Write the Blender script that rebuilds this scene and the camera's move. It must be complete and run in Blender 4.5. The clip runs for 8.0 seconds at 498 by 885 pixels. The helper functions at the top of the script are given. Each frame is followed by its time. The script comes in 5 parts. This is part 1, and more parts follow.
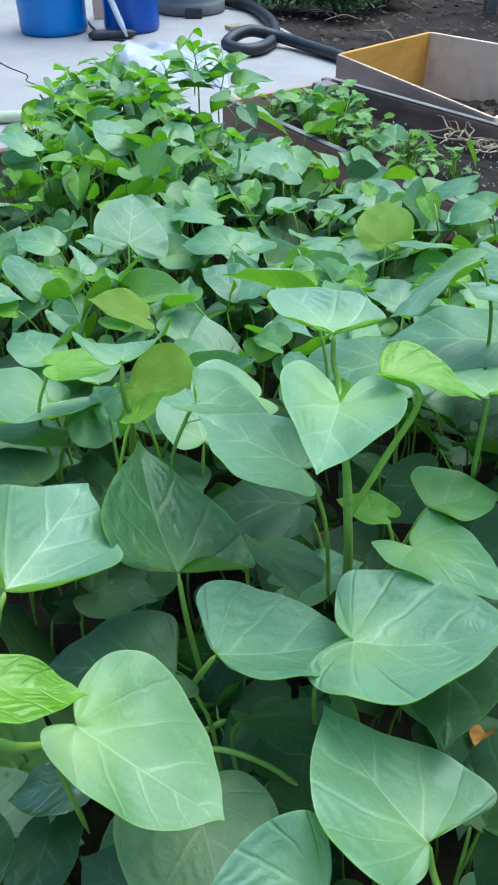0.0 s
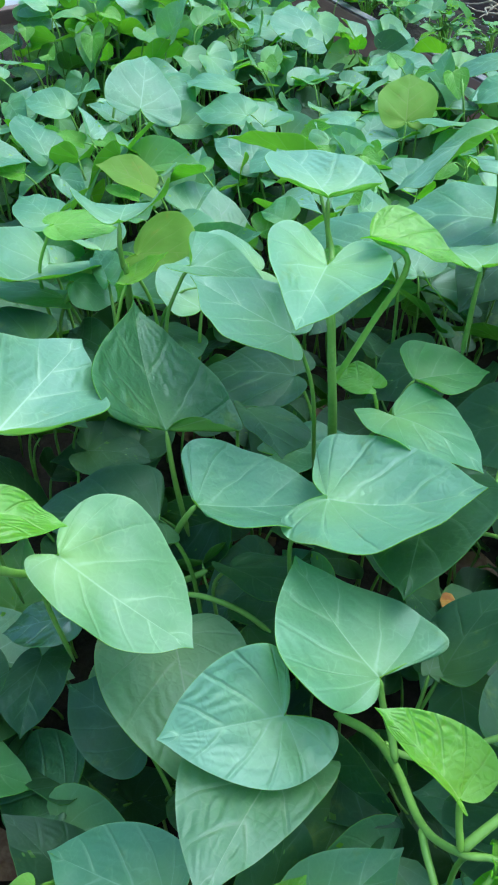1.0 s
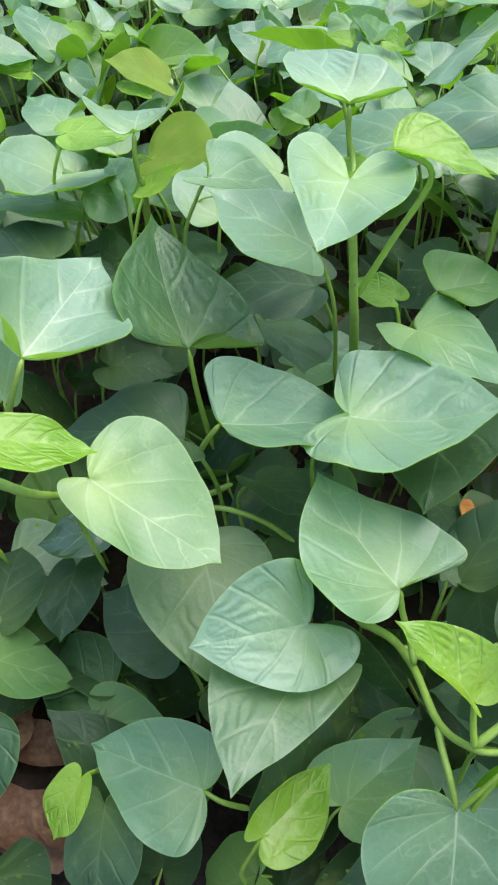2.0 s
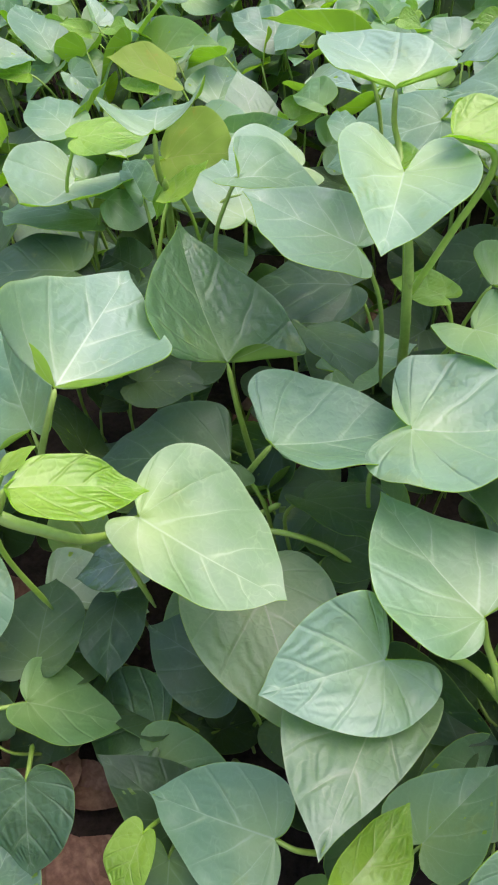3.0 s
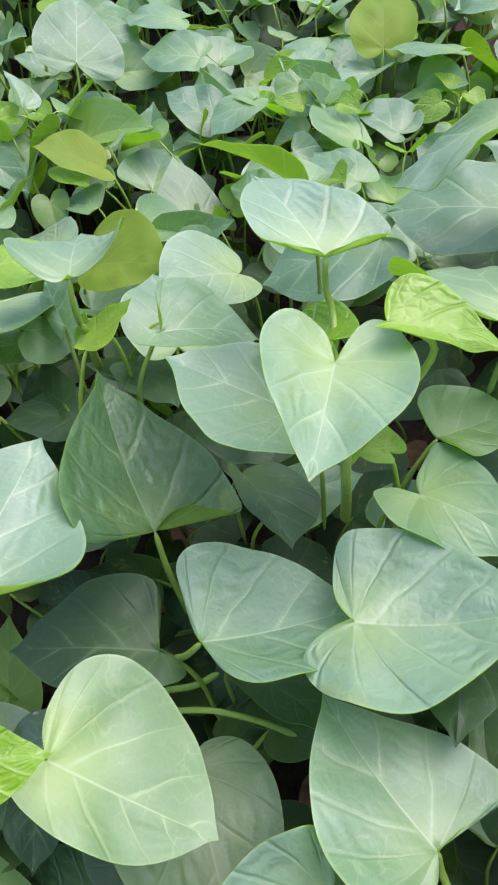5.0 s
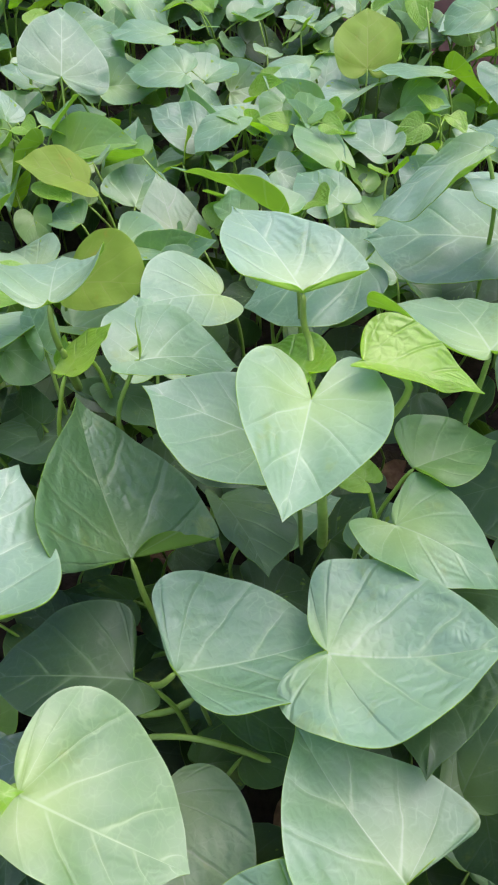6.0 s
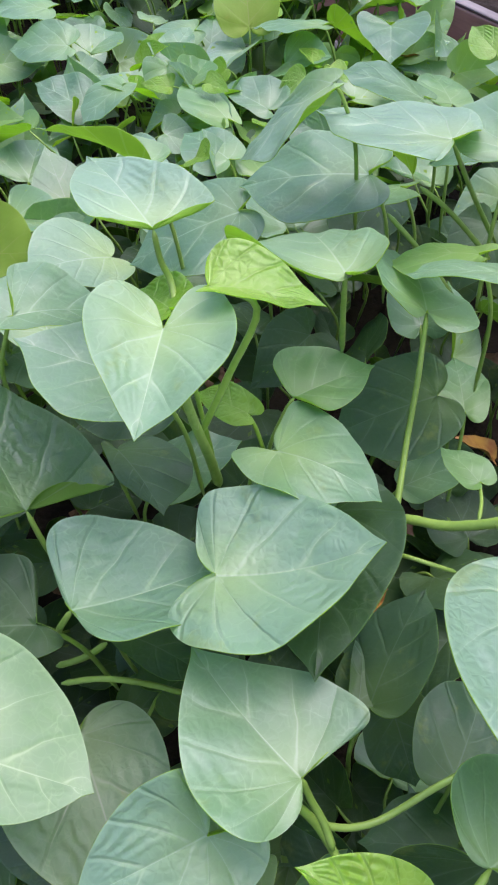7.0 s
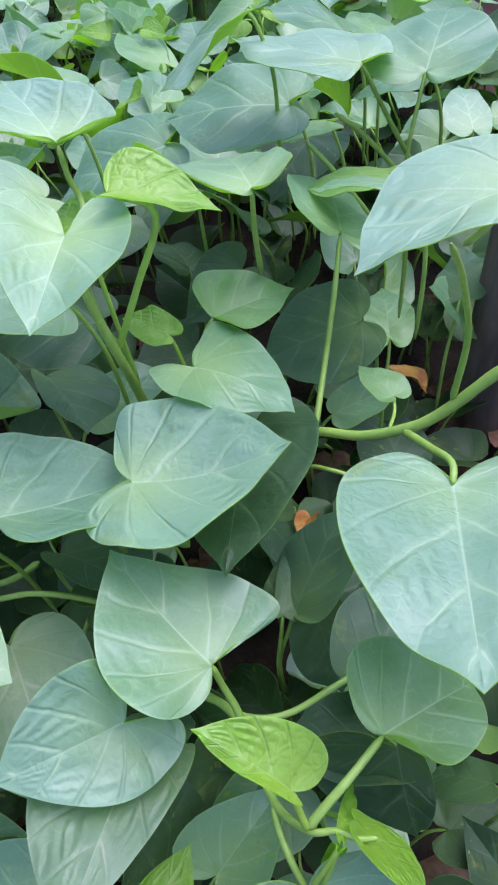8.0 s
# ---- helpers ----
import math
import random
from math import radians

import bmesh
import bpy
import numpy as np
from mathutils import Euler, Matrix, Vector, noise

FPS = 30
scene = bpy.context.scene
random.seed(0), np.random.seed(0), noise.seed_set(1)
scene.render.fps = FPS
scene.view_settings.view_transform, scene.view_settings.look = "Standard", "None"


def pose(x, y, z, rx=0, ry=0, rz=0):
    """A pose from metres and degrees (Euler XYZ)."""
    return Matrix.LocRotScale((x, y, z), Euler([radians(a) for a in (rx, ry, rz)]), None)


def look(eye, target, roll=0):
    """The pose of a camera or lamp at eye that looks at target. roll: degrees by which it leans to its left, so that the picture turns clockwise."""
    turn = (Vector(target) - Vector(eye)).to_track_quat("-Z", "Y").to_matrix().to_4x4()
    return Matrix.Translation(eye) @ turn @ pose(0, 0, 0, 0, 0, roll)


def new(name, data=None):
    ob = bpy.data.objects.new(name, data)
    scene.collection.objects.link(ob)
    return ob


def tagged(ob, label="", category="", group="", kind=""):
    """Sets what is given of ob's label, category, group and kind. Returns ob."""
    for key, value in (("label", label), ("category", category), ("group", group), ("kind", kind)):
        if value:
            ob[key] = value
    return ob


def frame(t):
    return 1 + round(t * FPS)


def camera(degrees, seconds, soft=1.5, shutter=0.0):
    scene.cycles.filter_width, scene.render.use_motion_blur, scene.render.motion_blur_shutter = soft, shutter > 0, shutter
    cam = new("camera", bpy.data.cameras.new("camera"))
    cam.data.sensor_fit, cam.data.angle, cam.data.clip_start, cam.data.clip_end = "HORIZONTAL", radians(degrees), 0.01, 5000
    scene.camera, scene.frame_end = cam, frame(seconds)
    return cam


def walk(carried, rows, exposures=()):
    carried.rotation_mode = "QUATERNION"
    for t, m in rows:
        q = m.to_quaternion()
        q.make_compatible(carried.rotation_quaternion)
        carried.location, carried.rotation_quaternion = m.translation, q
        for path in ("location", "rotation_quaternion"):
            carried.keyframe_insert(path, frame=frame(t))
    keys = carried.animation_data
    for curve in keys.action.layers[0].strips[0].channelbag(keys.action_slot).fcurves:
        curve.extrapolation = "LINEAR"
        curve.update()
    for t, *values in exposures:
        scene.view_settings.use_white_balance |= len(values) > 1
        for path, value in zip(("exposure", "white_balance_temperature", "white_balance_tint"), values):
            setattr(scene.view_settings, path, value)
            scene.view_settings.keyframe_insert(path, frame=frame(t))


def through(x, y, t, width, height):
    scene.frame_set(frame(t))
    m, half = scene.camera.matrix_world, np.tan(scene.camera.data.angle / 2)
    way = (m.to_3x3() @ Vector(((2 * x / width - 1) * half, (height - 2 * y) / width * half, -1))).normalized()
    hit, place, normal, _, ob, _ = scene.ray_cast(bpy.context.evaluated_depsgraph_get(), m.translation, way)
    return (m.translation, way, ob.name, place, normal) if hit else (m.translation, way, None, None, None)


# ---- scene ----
cam = camera(35.5, 8.0, 2.1)
METRES, EYE, TILT, LEAN, TURN = 0.70, 1.25, -39.0, 0.0, 0.0
ROWS = [
    (0.0, 0.0, 0.0, 0.0, 0.0, 0.0, -0.0),
    (0.5, 0.0193, -0.0089, -0.02, 0.34, -3.12, -1.81),
    (1.0, 0.0431, -0.0284, -0.0437, 1.41, -7.75, -2.68),
    (1.5, 0.0508, -0.0492, -0.016, 2.43, -14.22, -2.32),
    (3.0, -0.0258, 0.0495, 0.0081, 2.15, -16.27, 1.85),
    (3.5, -0.0566, 0.1172, -0.003, 2.27, -16.86, 3.42),
    (4.0, -0.0633, 0.1529, 0.0116, 2.21, -17.05, 4.4),
    (4.5, 0.0126, 0.1824, 0.1097, 0.58, -15.97, 3.63),
    (6.0, 0.0296, 0.1979, 0.2144, -1.85, -15.36, 1.59),
    (6.5, 0.0855, 0.1502, 0.1861, -3.95, -15.8, 4.06),
    (7.0, 0.1271, 0.1443, 0.1573, -6.09, -16.8, 6.36),
    (7.5, 0.1511, 0.1477, 0.1202, -7.5, -17.75, 7.69),
    (8.0, 0.1991, 0.0758, 0.0775, -7.61, -18.57, 7.38),
]
walk(cam, [(t, pose(0, 0, EYE, TILT, LEAN, TURN) @ pose(METRES * x, METRES * y, METRES * z, 90 + pitch, roll, yaw)) for t, x, y, z, yaw, pitch, roll in ROWS],
     [(0.0, 0.42, 5300, -6), (0.5, 0.42, 5100, -10), (1.0, 0.52, 4900, -12), (1.5, 0.7, 5700, -2), (2.8, 0.67, 6150, 28), (4.5, 0.63, 6100, 27), (6.5, 0.54, 6000, 27), (7.0, 0.54, 5850, 28), (7.5, 0.54, 5300, 21), (8.0, 0.62, 5400, 28)])

# ---- world and light: a bright, hazy sky in open shade ----
world = bpy.data.worlds.new("sky")
scene.world = world
world.use_nodes = True
wn = world.node_tree.nodes
sky = wn.new("ShaderNodeTexSky")
sky.sky_type = "NISHITA"
sky.sun_disc = False
SUN_EL, SUN_AZ = 66.0, 50.0
sky.sun_elevation, sky.sun_rotation = radians(SUN_EL), radians(SUN_AZ)
sky.air_density, sky.dust_density, sky.ozone_density = 1.0, 3.0, 1.2
wn["Background"].inputs["Strength"].default_value = 0.20
world.node_tree.links.new(sky.outputs[0], wn["Background"].inputs["Color"])
sun = new("sun", bpy.data.lights.new("sun", "SUN"))
sun.data.energy, sun.data.angle, sun.data.color = 1.7, radians(66), (1.0, 0.97, 0.93)
az, el = radians(SUN_AZ), radians(SUN_EL)
sun.matrix_world = look((0, 0, 8), (-math.sin(az) * math.cos(el), -math.cos(az) * math.cos(el), 8 - math.sin(el)))


# ---- materials ----
class Nodes:
    """A material and short ways to add and link its nodes."""

    def __init__(self, name):
        self.mat = bpy.data.materials.new(name)
        self.mat.use_nodes = True
        self.tree = self.mat.node_tree
        self.bsdf = self.tree.nodes["Principled BSDF"]
        self.out = self.tree.nodes["Material Output"]

    def put(self, kind, **inputs):
        n = self.tree.nodes.new(kind)
        for key, value in inputs.items():
            self.feed(n, key.replace("_", " "), value)
        return n

    def feed(self, node, key, value):
        socket = node.inputs[int(key)] if key.isdigit() else node.inputs[key]
        if isinstance(value, bpy.types.NodeSocket):
            self.tree.links.new(value, socket)
        else:
            socket.default_value = value

    def math(self, op, a, b=0.0, c=0.0):
        n = self.tree.nodes.new("ShaderNodeMath")
        n.operation = op
        for i, v in enumerate((a, b, c)):
            self.feed(n, str(i), v)
        return n.outputs[0]

    def mix(self, fac, a, b):
        n = self.tree.nodes.new("ShaderNodeMix")
        n.data_type = "RGBA"
        self.feed(n, "0", fac), self.feed(n, "6", a), self.feed(n, "7", b)
        return n.outputs[2]

    def noise(self, scale, detail=3.0, rough=0.55, vector=None):
        n = self.put("ShaderNodeTexNoise", Scale=scale, Detail=detail, Roughness=rough)
        self.feed(n, "Vector", vector if vector is not None else self.coords("Object"))
        return n.outputs["Fac"]

    def coords(self, which):
        return self.put("ShaderNodeTexCoord").outputs[which]

    def ramp(self, fac, stops):
        n = self.put("ShaderNodeValToRGB", Fac=fac)
        while len(n.color_ramp.elements) < len(stops):
            n.color_ramp.elements.new(0.5)
        for e, (at, col) in zip(n.color_ramp.elements, stops):
            e.position, e.color = at, (*col, 1)
        return n.outputs[0]

    def span(self, value, lo, hi, to_lo=0.0, to_hi=1.0):
        n = self.put("ShaderNodeMapRange", Value=value)
        n.interpolation_type = "SMOOTHSTEP"
        for key, v in (("From Min", lo), ("From Max", hi), ("To Min", to_lo), ("To Max", to_hi)):
            self.feed(n, key, v)
        return n.outputs[0]

    def bump(self, height, strength, distance):
        return self.put("ShaderNodeBump", Height=height, Strength=strength, Distance=distance).outputs[0]

    def finish(self, **inputs):
        for key, value in inputs.items():
            self.feed(self.bsdf, key.replace("_", " "), value)
        return self.mat


def leaf_material(name, dark, light, vein, glow, through=0.34, rough=0.42, relief=1.0, blotch=(0.3, 0.34, 0.05), blotched=0.12, quilt=0.2, net_tone=0.12, gloss=1.0, coat=0.0):
    """A blade's upper side: veins by the blade's own coordinates (across: along the rim, up: midrib to rim), fine net, stains, light through it."""
    k = Nodes(name)
    uv = k.put("ShaderNodeSeparateXYZ", Vector=k.coords("UV"))
    r = uv.outputs[1]
    curve = k.math("MULTIPLY", k.math("MULTIPLY", r, r), -0.045)
    s = k.math("ADD", k.math("ADD", uv.outputs[0], curve), k.math("MULTIPLY_ADD", k.noise(30.0, 2.0), 0.03, -0.015))
    rnd = k.put("ShaderNodeObjectInfo").outputs["Random"]
    obj = k.coords("Object")
    away = k.put("ShaderNodeVectorMath", Vector=obj)
    away.operation = "LENGTH"
    ray = k.math("ABSOLUTE", k.math("SUBTRACT", k.math("FRACT", k.math("MULTIPLY", s, 7.0)), 0.5))
    wide = k.math("MULTIPLY", ray, k.math("MULTIPLY_ADD", r, 0.75, 0.22))
    thick = k.math("MULTIPLY_ADD", r, -0.006, 0.0105)
    lateral = k.math("MULTIPLY", k.math("SUBTRACT", 1.0, k.span(k.math("DIVIDE", wide, thick), 0.3, 1.9)), k.math("MULTIPLY", k.span(r, 0.0, 0.14, 0.35, 1.0), k.span(r, 0.5, 1.0, 1.0, 0.4)))
    halo = k.math("MULTIPLY", k.math("SUBTRACT", 1.0, k.span(wide, 0.0, 0.07)), k.span(r, 0.4, 1.0, 1.0, 0.2))
    midrib = k.math("SUBTRACT", 1.0, k.span(r, 0.006, 0.026))
    veins = k.math("MAXIMUM", k.math("MULTIPLY", lateral, 0.8), midrib)
    wobble = k.put("ShaderNodeTexNoise", Vector=obj, Scale=40.0, Detail=2.0)
    bent = k.put("ShaderNodeVectorMath")
    bent.operation = "MULTIPLY_ADD"
    k.feed(bent, "0", wobble.outputs["Color"]), k.feed(bent, "1", (0.012, 0.012, 0.012)), k.feed(bent, "2", obj)
    net = k.put("ShaderNodeTexVoronoi", Vector=bent.outputs[0], Scale=125.0)
    net.feature = "DISTANCE_TO_EDGE"
    fine = k.math("SUBTRACT", 1.0, k.span(net.outputs["Distance"], 0.0, 0.08))
    puff = k.span(net.outputs["Distance"], 0.0, 0.34)
    wander = k.put("ShaderNodeVectorMath")
    wander.operation = "MULTIPLY_ADD"
    k.feed(wander, "0", wobble.outputs["Color"]), k.feed(wander, "1", (0.03, 0.03, 0.03)), k.feed(wander, "2", obj)
    coarse = k.put("ShaderNodeTexVoronoi", Vector=wander.outputs[0], Scale=52.0)
    coarse.feature = "DISTANCE_TO_EDGE"
    branch = k.math("MULTIPLY", k.math("SUBTRACT", 1.0, k.span(coarse.outputs["Distance"], 0.0, 0.055)), k.span(k.noise(26.0, 2.0), 0.42, 0.62))
    tone = k.math("ADD", k.math("MULTIPLY", k.noise(14.0, 4.0), 0.75), k.math("MULTIPLY_ADD", rnd, 0.8, -0.28))
    base = k.mix(k.span(tone, 0.1, 0.85), (*dark, 1), (*light, 1))
    stain = k.span(k.math("ADD", k.noise(22.0, 5.0, 0.65), k.math("MULTIPLY", rnd, 0.06)), 0.62, 0.72, 0.0, blotched * 3)
    base = k.mix(stain, base, (*blotch, 1))
    speck = k.span(k.noise(210.0, 1.0), 0.74, 0.79, 0.0, 0.5)
    base = k.mix(k.math("MULTIPLY", speck, k.span(k.noise(9.0, 2.0), 0.5, 0.65)), base, (0.10, 0.08, 0.03, 1))
    near = k.math("MULTIPLY", k.span(k.math("ADD", away.outputs["Value"], k.math("MULTIPLY", k.noise(28.0, 2.0), 0.03)), 0.02, 0.085, 0.40, 0.0), k.math("MULTIPLY_ADD", rnd, 0.9, 0.3))
    base = k.mix(near, base, (vein[0], vein[1], vein[2] * 0.45, 1))
    base = k.mix(k.math("MULTIPLY", fine, net_tone), base, (*vein, 1))
    base = k.mix(k.math("MULTIPLY", halo, 0.18), base, (*vein, 1))
    base = k.mix(k.math("MULTIPLY", branch, 0.34), base, (*vein, 1))
    base = k.mix(k.math("MULTIPLY", veins, 0.8), base, (*vein, 1))
    base = k.mix(k.span(r, 0.965, 0.995, 0.0, 0.35), base, (*vein, 1))
    clear = k.span(away.outputs["Value"], 0.012, 0.05)
    valley = k.math("MULTIPLY", k.math("MULTIPLY", k.math("SUBTRACT", 1.0, k.span(ray, 0.0, 0.11)), k.span(r, 0.02, 0.2)), clear)
    ahead = k.span(uv.outputs[0], 0.72, 0.95, 1.0, 0.0)
    valley = k.math("MULTIPLY", valley, ahead)
    pillow = k.math("MULTIPLY", k.noise(42.0, 1.5), k.math("SUBTRACT", 1.0, k.math("MULTIPLY", valley, 0.8)))
    height = k.math("SUBTRACT", k.math("MULTIPLY", pillow, 0.30 + 0.9 * quilt), k.math("MULTIPLY", valley, 0.016 * relief + 0.10 * max(0.0, quilt - 0.45)))
    height = k.math("MULTIPLY_ADD", puff, 0.16 * quilt, k.math("MULTIPLY_ADD", veins, 0.02, height))
    rows = k.math("SINE", k.math("MULTIPLY_ADD", k.noise(34.0, 2.0), 9.0, k.math("MULTIPLY", r, 30.0)))
    rows = k.math("MULTIPLY", k.math("MULTIPLY", rows, k.span(ray, 0.05, 0.3)), k.math("MULTIPLY", k.math("MULTIPLY", clear, ahead), k.span(r, 0.1, 0.35)))
    height = k.math("MULTIPLY_ADD", k.math("MULTIPLY", rows, k.span(k.noise(12.0, 2.0), 0.35, 0.6)), 0.42 * quilt, height)
    normal = k.bump(height, min(1.0, 0.5 * relief + 0.3 * quilt), 0.0045)
    k.finish(Base_Color=base, Normal=normal, Specular_IOR_Level=gloss, Coat_Weight=coat, Coat_Roughness=0.38,
             Roughness=k.span(k.noise(35.0, 3.0), 0.3, 0.7, rough - 0.04, rough + 0.10))
    lit = k.put("ShaderNodeBsdfTranslucent", Color=k.mix(k.math("MULTIPLY", veins, 0.5), (0.60, 0.92, 0.22, 1), (0.75, 0.85, 0.40, 1)))
    blend = k.put("ShaderNodeMixShader", Fac=through)
    k.tree.links.new(k.bsdf.outputs[0], blend.inputs[1])
    k.tree.links.new(lit.outputs[0], blend.inputs[2])
    k.tree.links.new(blend.outputs[0], k.out.inputs["Surface"])
    UNDER[k.mat.name] = underside(name + "_underside", glow)
    return k.mat


def underside(name, glow):
    """A blade's lower side: matt and yellow-green, thin enough for the light from above."""
    k = Nodes(name)
    uv = k.put("ShaderNodeSeparateXYZ", Vector=k.coords("UV"))
    ray = k.math("ABSOLUTE", k.math("SUBTRACT", k.math("FRACT", k.math("MULTIPLY", uv.outputs[0], 7.0)), 0.5))
    rib = k.math("MAXIMUM", k.math("SUBTRACT", 1.0, k.span(ray, 0.02, 0.07)), k.math("SUBTRACT", 1.0, k.span(uv.outputs[1], 0.02, 0.06)))
    tone = k.mix(k.span(k.noise(26.0, 3.0), 0.3, 0.7), (glow[0] * 0.85, glow[1] * 0.88, glow[2], 1), (*glow, 1))
    tone = k.mix(k.math("MULTIPLY", rib, 0.35), tone, (0.70, 0.85, 0.35, 1))
    k.finish(Base_Color=k.mix(0.55, tone, (0.10, 0.20, 0.05, 1)), Roughness=0.6, Specular_IOR_Level=0.25, Normal=k.bump(k.math("ADD", k.noise(60.0, 2.0), k.math("MULTIPLY", rib, 0.4)), 0.4, 0.002))
    lit = k.put("ShaderNodeBsdfTranslucent", Color=tone)
    blend = k.put("ShaderNodeMixShader", Fac=0.68)
    k.tree.links.new(k.bsdf.outputs[0], blend.inputs[1])
    k.tree.links.new(lit.outputs[0], blend.inputs[2])
    k.tree.links.new(blend.outputs[0], k.out.inputs["Surface"])
    return k.mat


UNDER = {}
LEAF = {
    "mature": leaf_material("leaf_mature", (0.085, 0.195, 0.092), (0.150, 0.300, 0.142), (0.42, 0.58, 0.28), (0.60, 0.82, 0.10), coat=0.2),
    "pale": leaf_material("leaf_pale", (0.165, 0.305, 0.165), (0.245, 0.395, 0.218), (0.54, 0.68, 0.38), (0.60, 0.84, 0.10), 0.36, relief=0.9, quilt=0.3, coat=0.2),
    "lime": leaf_material("leaf_lime", (0.140, 0.275, 0.108), (0.200, 0.340, 0.140), (0.52, 0.68, 0.30), (0.60, 0.84, 0.10), 0.36, relief=0.8),
    # Whitened copy for upper blades: the sky's sheen is painted into the base colour.
    "silver": leaf_material("leaf_sky_sheen", (0.205, 0.340, 0.212), (0.280, 0.425, 0.275), (0.58, 0.70, 0.42), (0.60, 0.84, 0.10), 0.34, 0.40, quilt=0.35, coat=0.12),
    # Darker copies of the mature leaf: canopy shade is put into their colour.
    "dark": leaf_material("leaf_shaded", (0.024, 0.058, 0.024), (0.044, 0.096, 0.042), (0.13, 0.21, 0.09), (0.36, 0.56, 0.10), 0.20, 0.46, 1.2, gloss=0.4),
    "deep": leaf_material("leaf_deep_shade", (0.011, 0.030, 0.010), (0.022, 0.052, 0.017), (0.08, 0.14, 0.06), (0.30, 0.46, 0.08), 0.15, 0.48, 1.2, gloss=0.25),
    "quilted": leaf_material("leaf_quilted", (0.046, 0.112, 0.044), (0.086, 0.178, 0.076), (0.22, 0.33, 0.15), (0.42, 0.66, 0.10), 0.24, 0.40, 1.3, quilt=0.6, net_tone=0.10, gloss=0.7),
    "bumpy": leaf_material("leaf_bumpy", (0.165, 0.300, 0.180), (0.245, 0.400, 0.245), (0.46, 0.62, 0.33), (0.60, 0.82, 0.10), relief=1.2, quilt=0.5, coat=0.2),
    "fresh": leaf_material("leaf_fresh", (0.100, 0.230, 0.075), (0.155, 0.310, 0.110), (0.40, 0.56, 0.22), (0.62, 0.88, 0.08), 0.38),
    "young": leaf_material("leaf_young", (0.15, 0.32, 0.008), (0.22, 0.41, 0.02), (0.46, 0.62, 0.16), (0.66, 0.95, 0.03), 0.44, 0.30, 1.0, quilt=0.75, net_tone=0.34, gloss=0.8),
    # Yellow-green base colour paints in the glow of blades lit from behind.
    "thin": leaf_material("leaf_backlit", (0.14, 0.28, 0.06), (0.20, 0.35, 0.09), (0.42, 0.56, 0.22), (0.66, 0.86, 0.06), 0.46),
    "yellow": leaf_material("leaf_yellowing", (0.14, 0.24, 0.018), (0.24, 0.34, 0.035), (0.30, 0.36, 0.07), (0.75, 0.85, 0.08), 0.42, 0.5, 0.5, (0.40, 0.25, 0.03), 0.3, gloss=0.3),
    "wet": leaf_material("leaf_wet", (0.040, 0.095, 0.035), (0.075, 0.150, 0.060), (0.22, 0.32, 0.16), (0.42, 0.66, 0.10), 0.24, 0.14, 1.4, coat=0.6),
    "grey": leaf_material("leaf_dusty", (0.125, 0.215, 0.100), (0.195, 0.290, 0.145), (0.36, 0.42, 0.24), (0.55, 0.75, 0.12), 0.30, 0.5, 1.1, (0.30, 0.28, 0.13), 0.25, 0.5),
}


def plain(name, a, b, scale, rough=0.6, relief=0.3, fine=90.0, spread=0.004, metal=0.0, spec=0.5):
    """Two tones at two scales, with fine relief."""
    k = Nodes(name)
    m = k.math("ADD", k.math("MULTIPLY", k.noise(scale, 5.0, 0.6), 0.7), k.math("MULTIPLY", k.noise(fine, 3.0), 0.3))
    rnd = k.put("ShaderNodeObjectInfo").outputs["Random"]
    m = k.math("ADD", m, k.math("MULTIPLY_ADD", rnd, 0.16, -0.08))
    return k.finish(Base_Color=k.mix(k.span(m, 0.32, 0.68), (*a, 1), (*b, 1)), Metallic=metal, Specular_IOR_Level=spec,
                    Roughness=k.span(m, 0.3, 0.7, rough + 0.06, rough - 0.06), Normal=k.bump(m, relief, spread))


def wood(name, a, b, dirt, rough=0.7, grain=(2.0, 26.0, 26.0), dirty=0.5):
    """Sawn boards: grain along the board's x, knots, weather and dirt."""
    k = Nodes(name)
    at = k.put("ShaderNodeMapping", Vector=k.coords("Object"), Scale=grain).outputs[0]
    rnd = k.put("ShaderNodeObjectInfo").outputs["Random"]
    g = k.noise(1.6, 6.0, 0.65, at)
    broad = k.noise(5.0, 4.0, 0.6)
    col = k.mix(k.span(k.math("ADD", g, k.math("MULTIPLY_ADD", rnd, 0.2, -0.1)), 0.3, 0.7), (*a, 1), (*b, 1))
    col = k.mix(k.span(broad, 0.45, 0.75, 0.0, dirty), col, (*dirt, 1))
    return k.finish(Base_Color=col, Roughness=rough, Normal=k.bump(g, 0.5, 0.003))


STEM = plain("stem_green", (0.21, 0.34, 0.045), (0.31, 0.46, 0.075), 18.0, 0.42, 0.25, 160.0, 0.001)
STEM_YOUNG = plain("stem_young", (0.23, 0.40, 0.035), (0.32, 0.50, 0.06), 18.0, 0.40, 0.2, 160.0, 0.001)
SOIL = plain("soil", (0.012, 0.009, 0.006), (0.042, 0.030, 0.020), 16.0, 0.95, 1.0, 130.0, 0.012, 0.0, 0.2)
DIRT = plain("bare_dirt", (0.020, 0.014, 0.011), (0.055, 0.040, 0.030), 3.0, 0.95, 0.8, 40.0, 0.02, 0.0, 0.2)
PLANTER_DIRT = plain("dry_dirt", (0.05, 0.034, 0.026), (0.14, 0.095, 0.072), 9.0, 0.95, 1.0, 70.0, 0.01, 0.0, 0.2)
DEAD = plain("dead_leaf", (0.13, 0.06, 0.03), (0.27, 0.15, 0.08), 30.0, 0.75, 0.8, 120.0, 0.002)
DEAD_ORANGE = plain("dead_leaf_orange", (0.34, 0.12, 0.02), (0.52, 0.28, 0.04), 40.0, 0.55, 0.5, 150.0, 0.002)
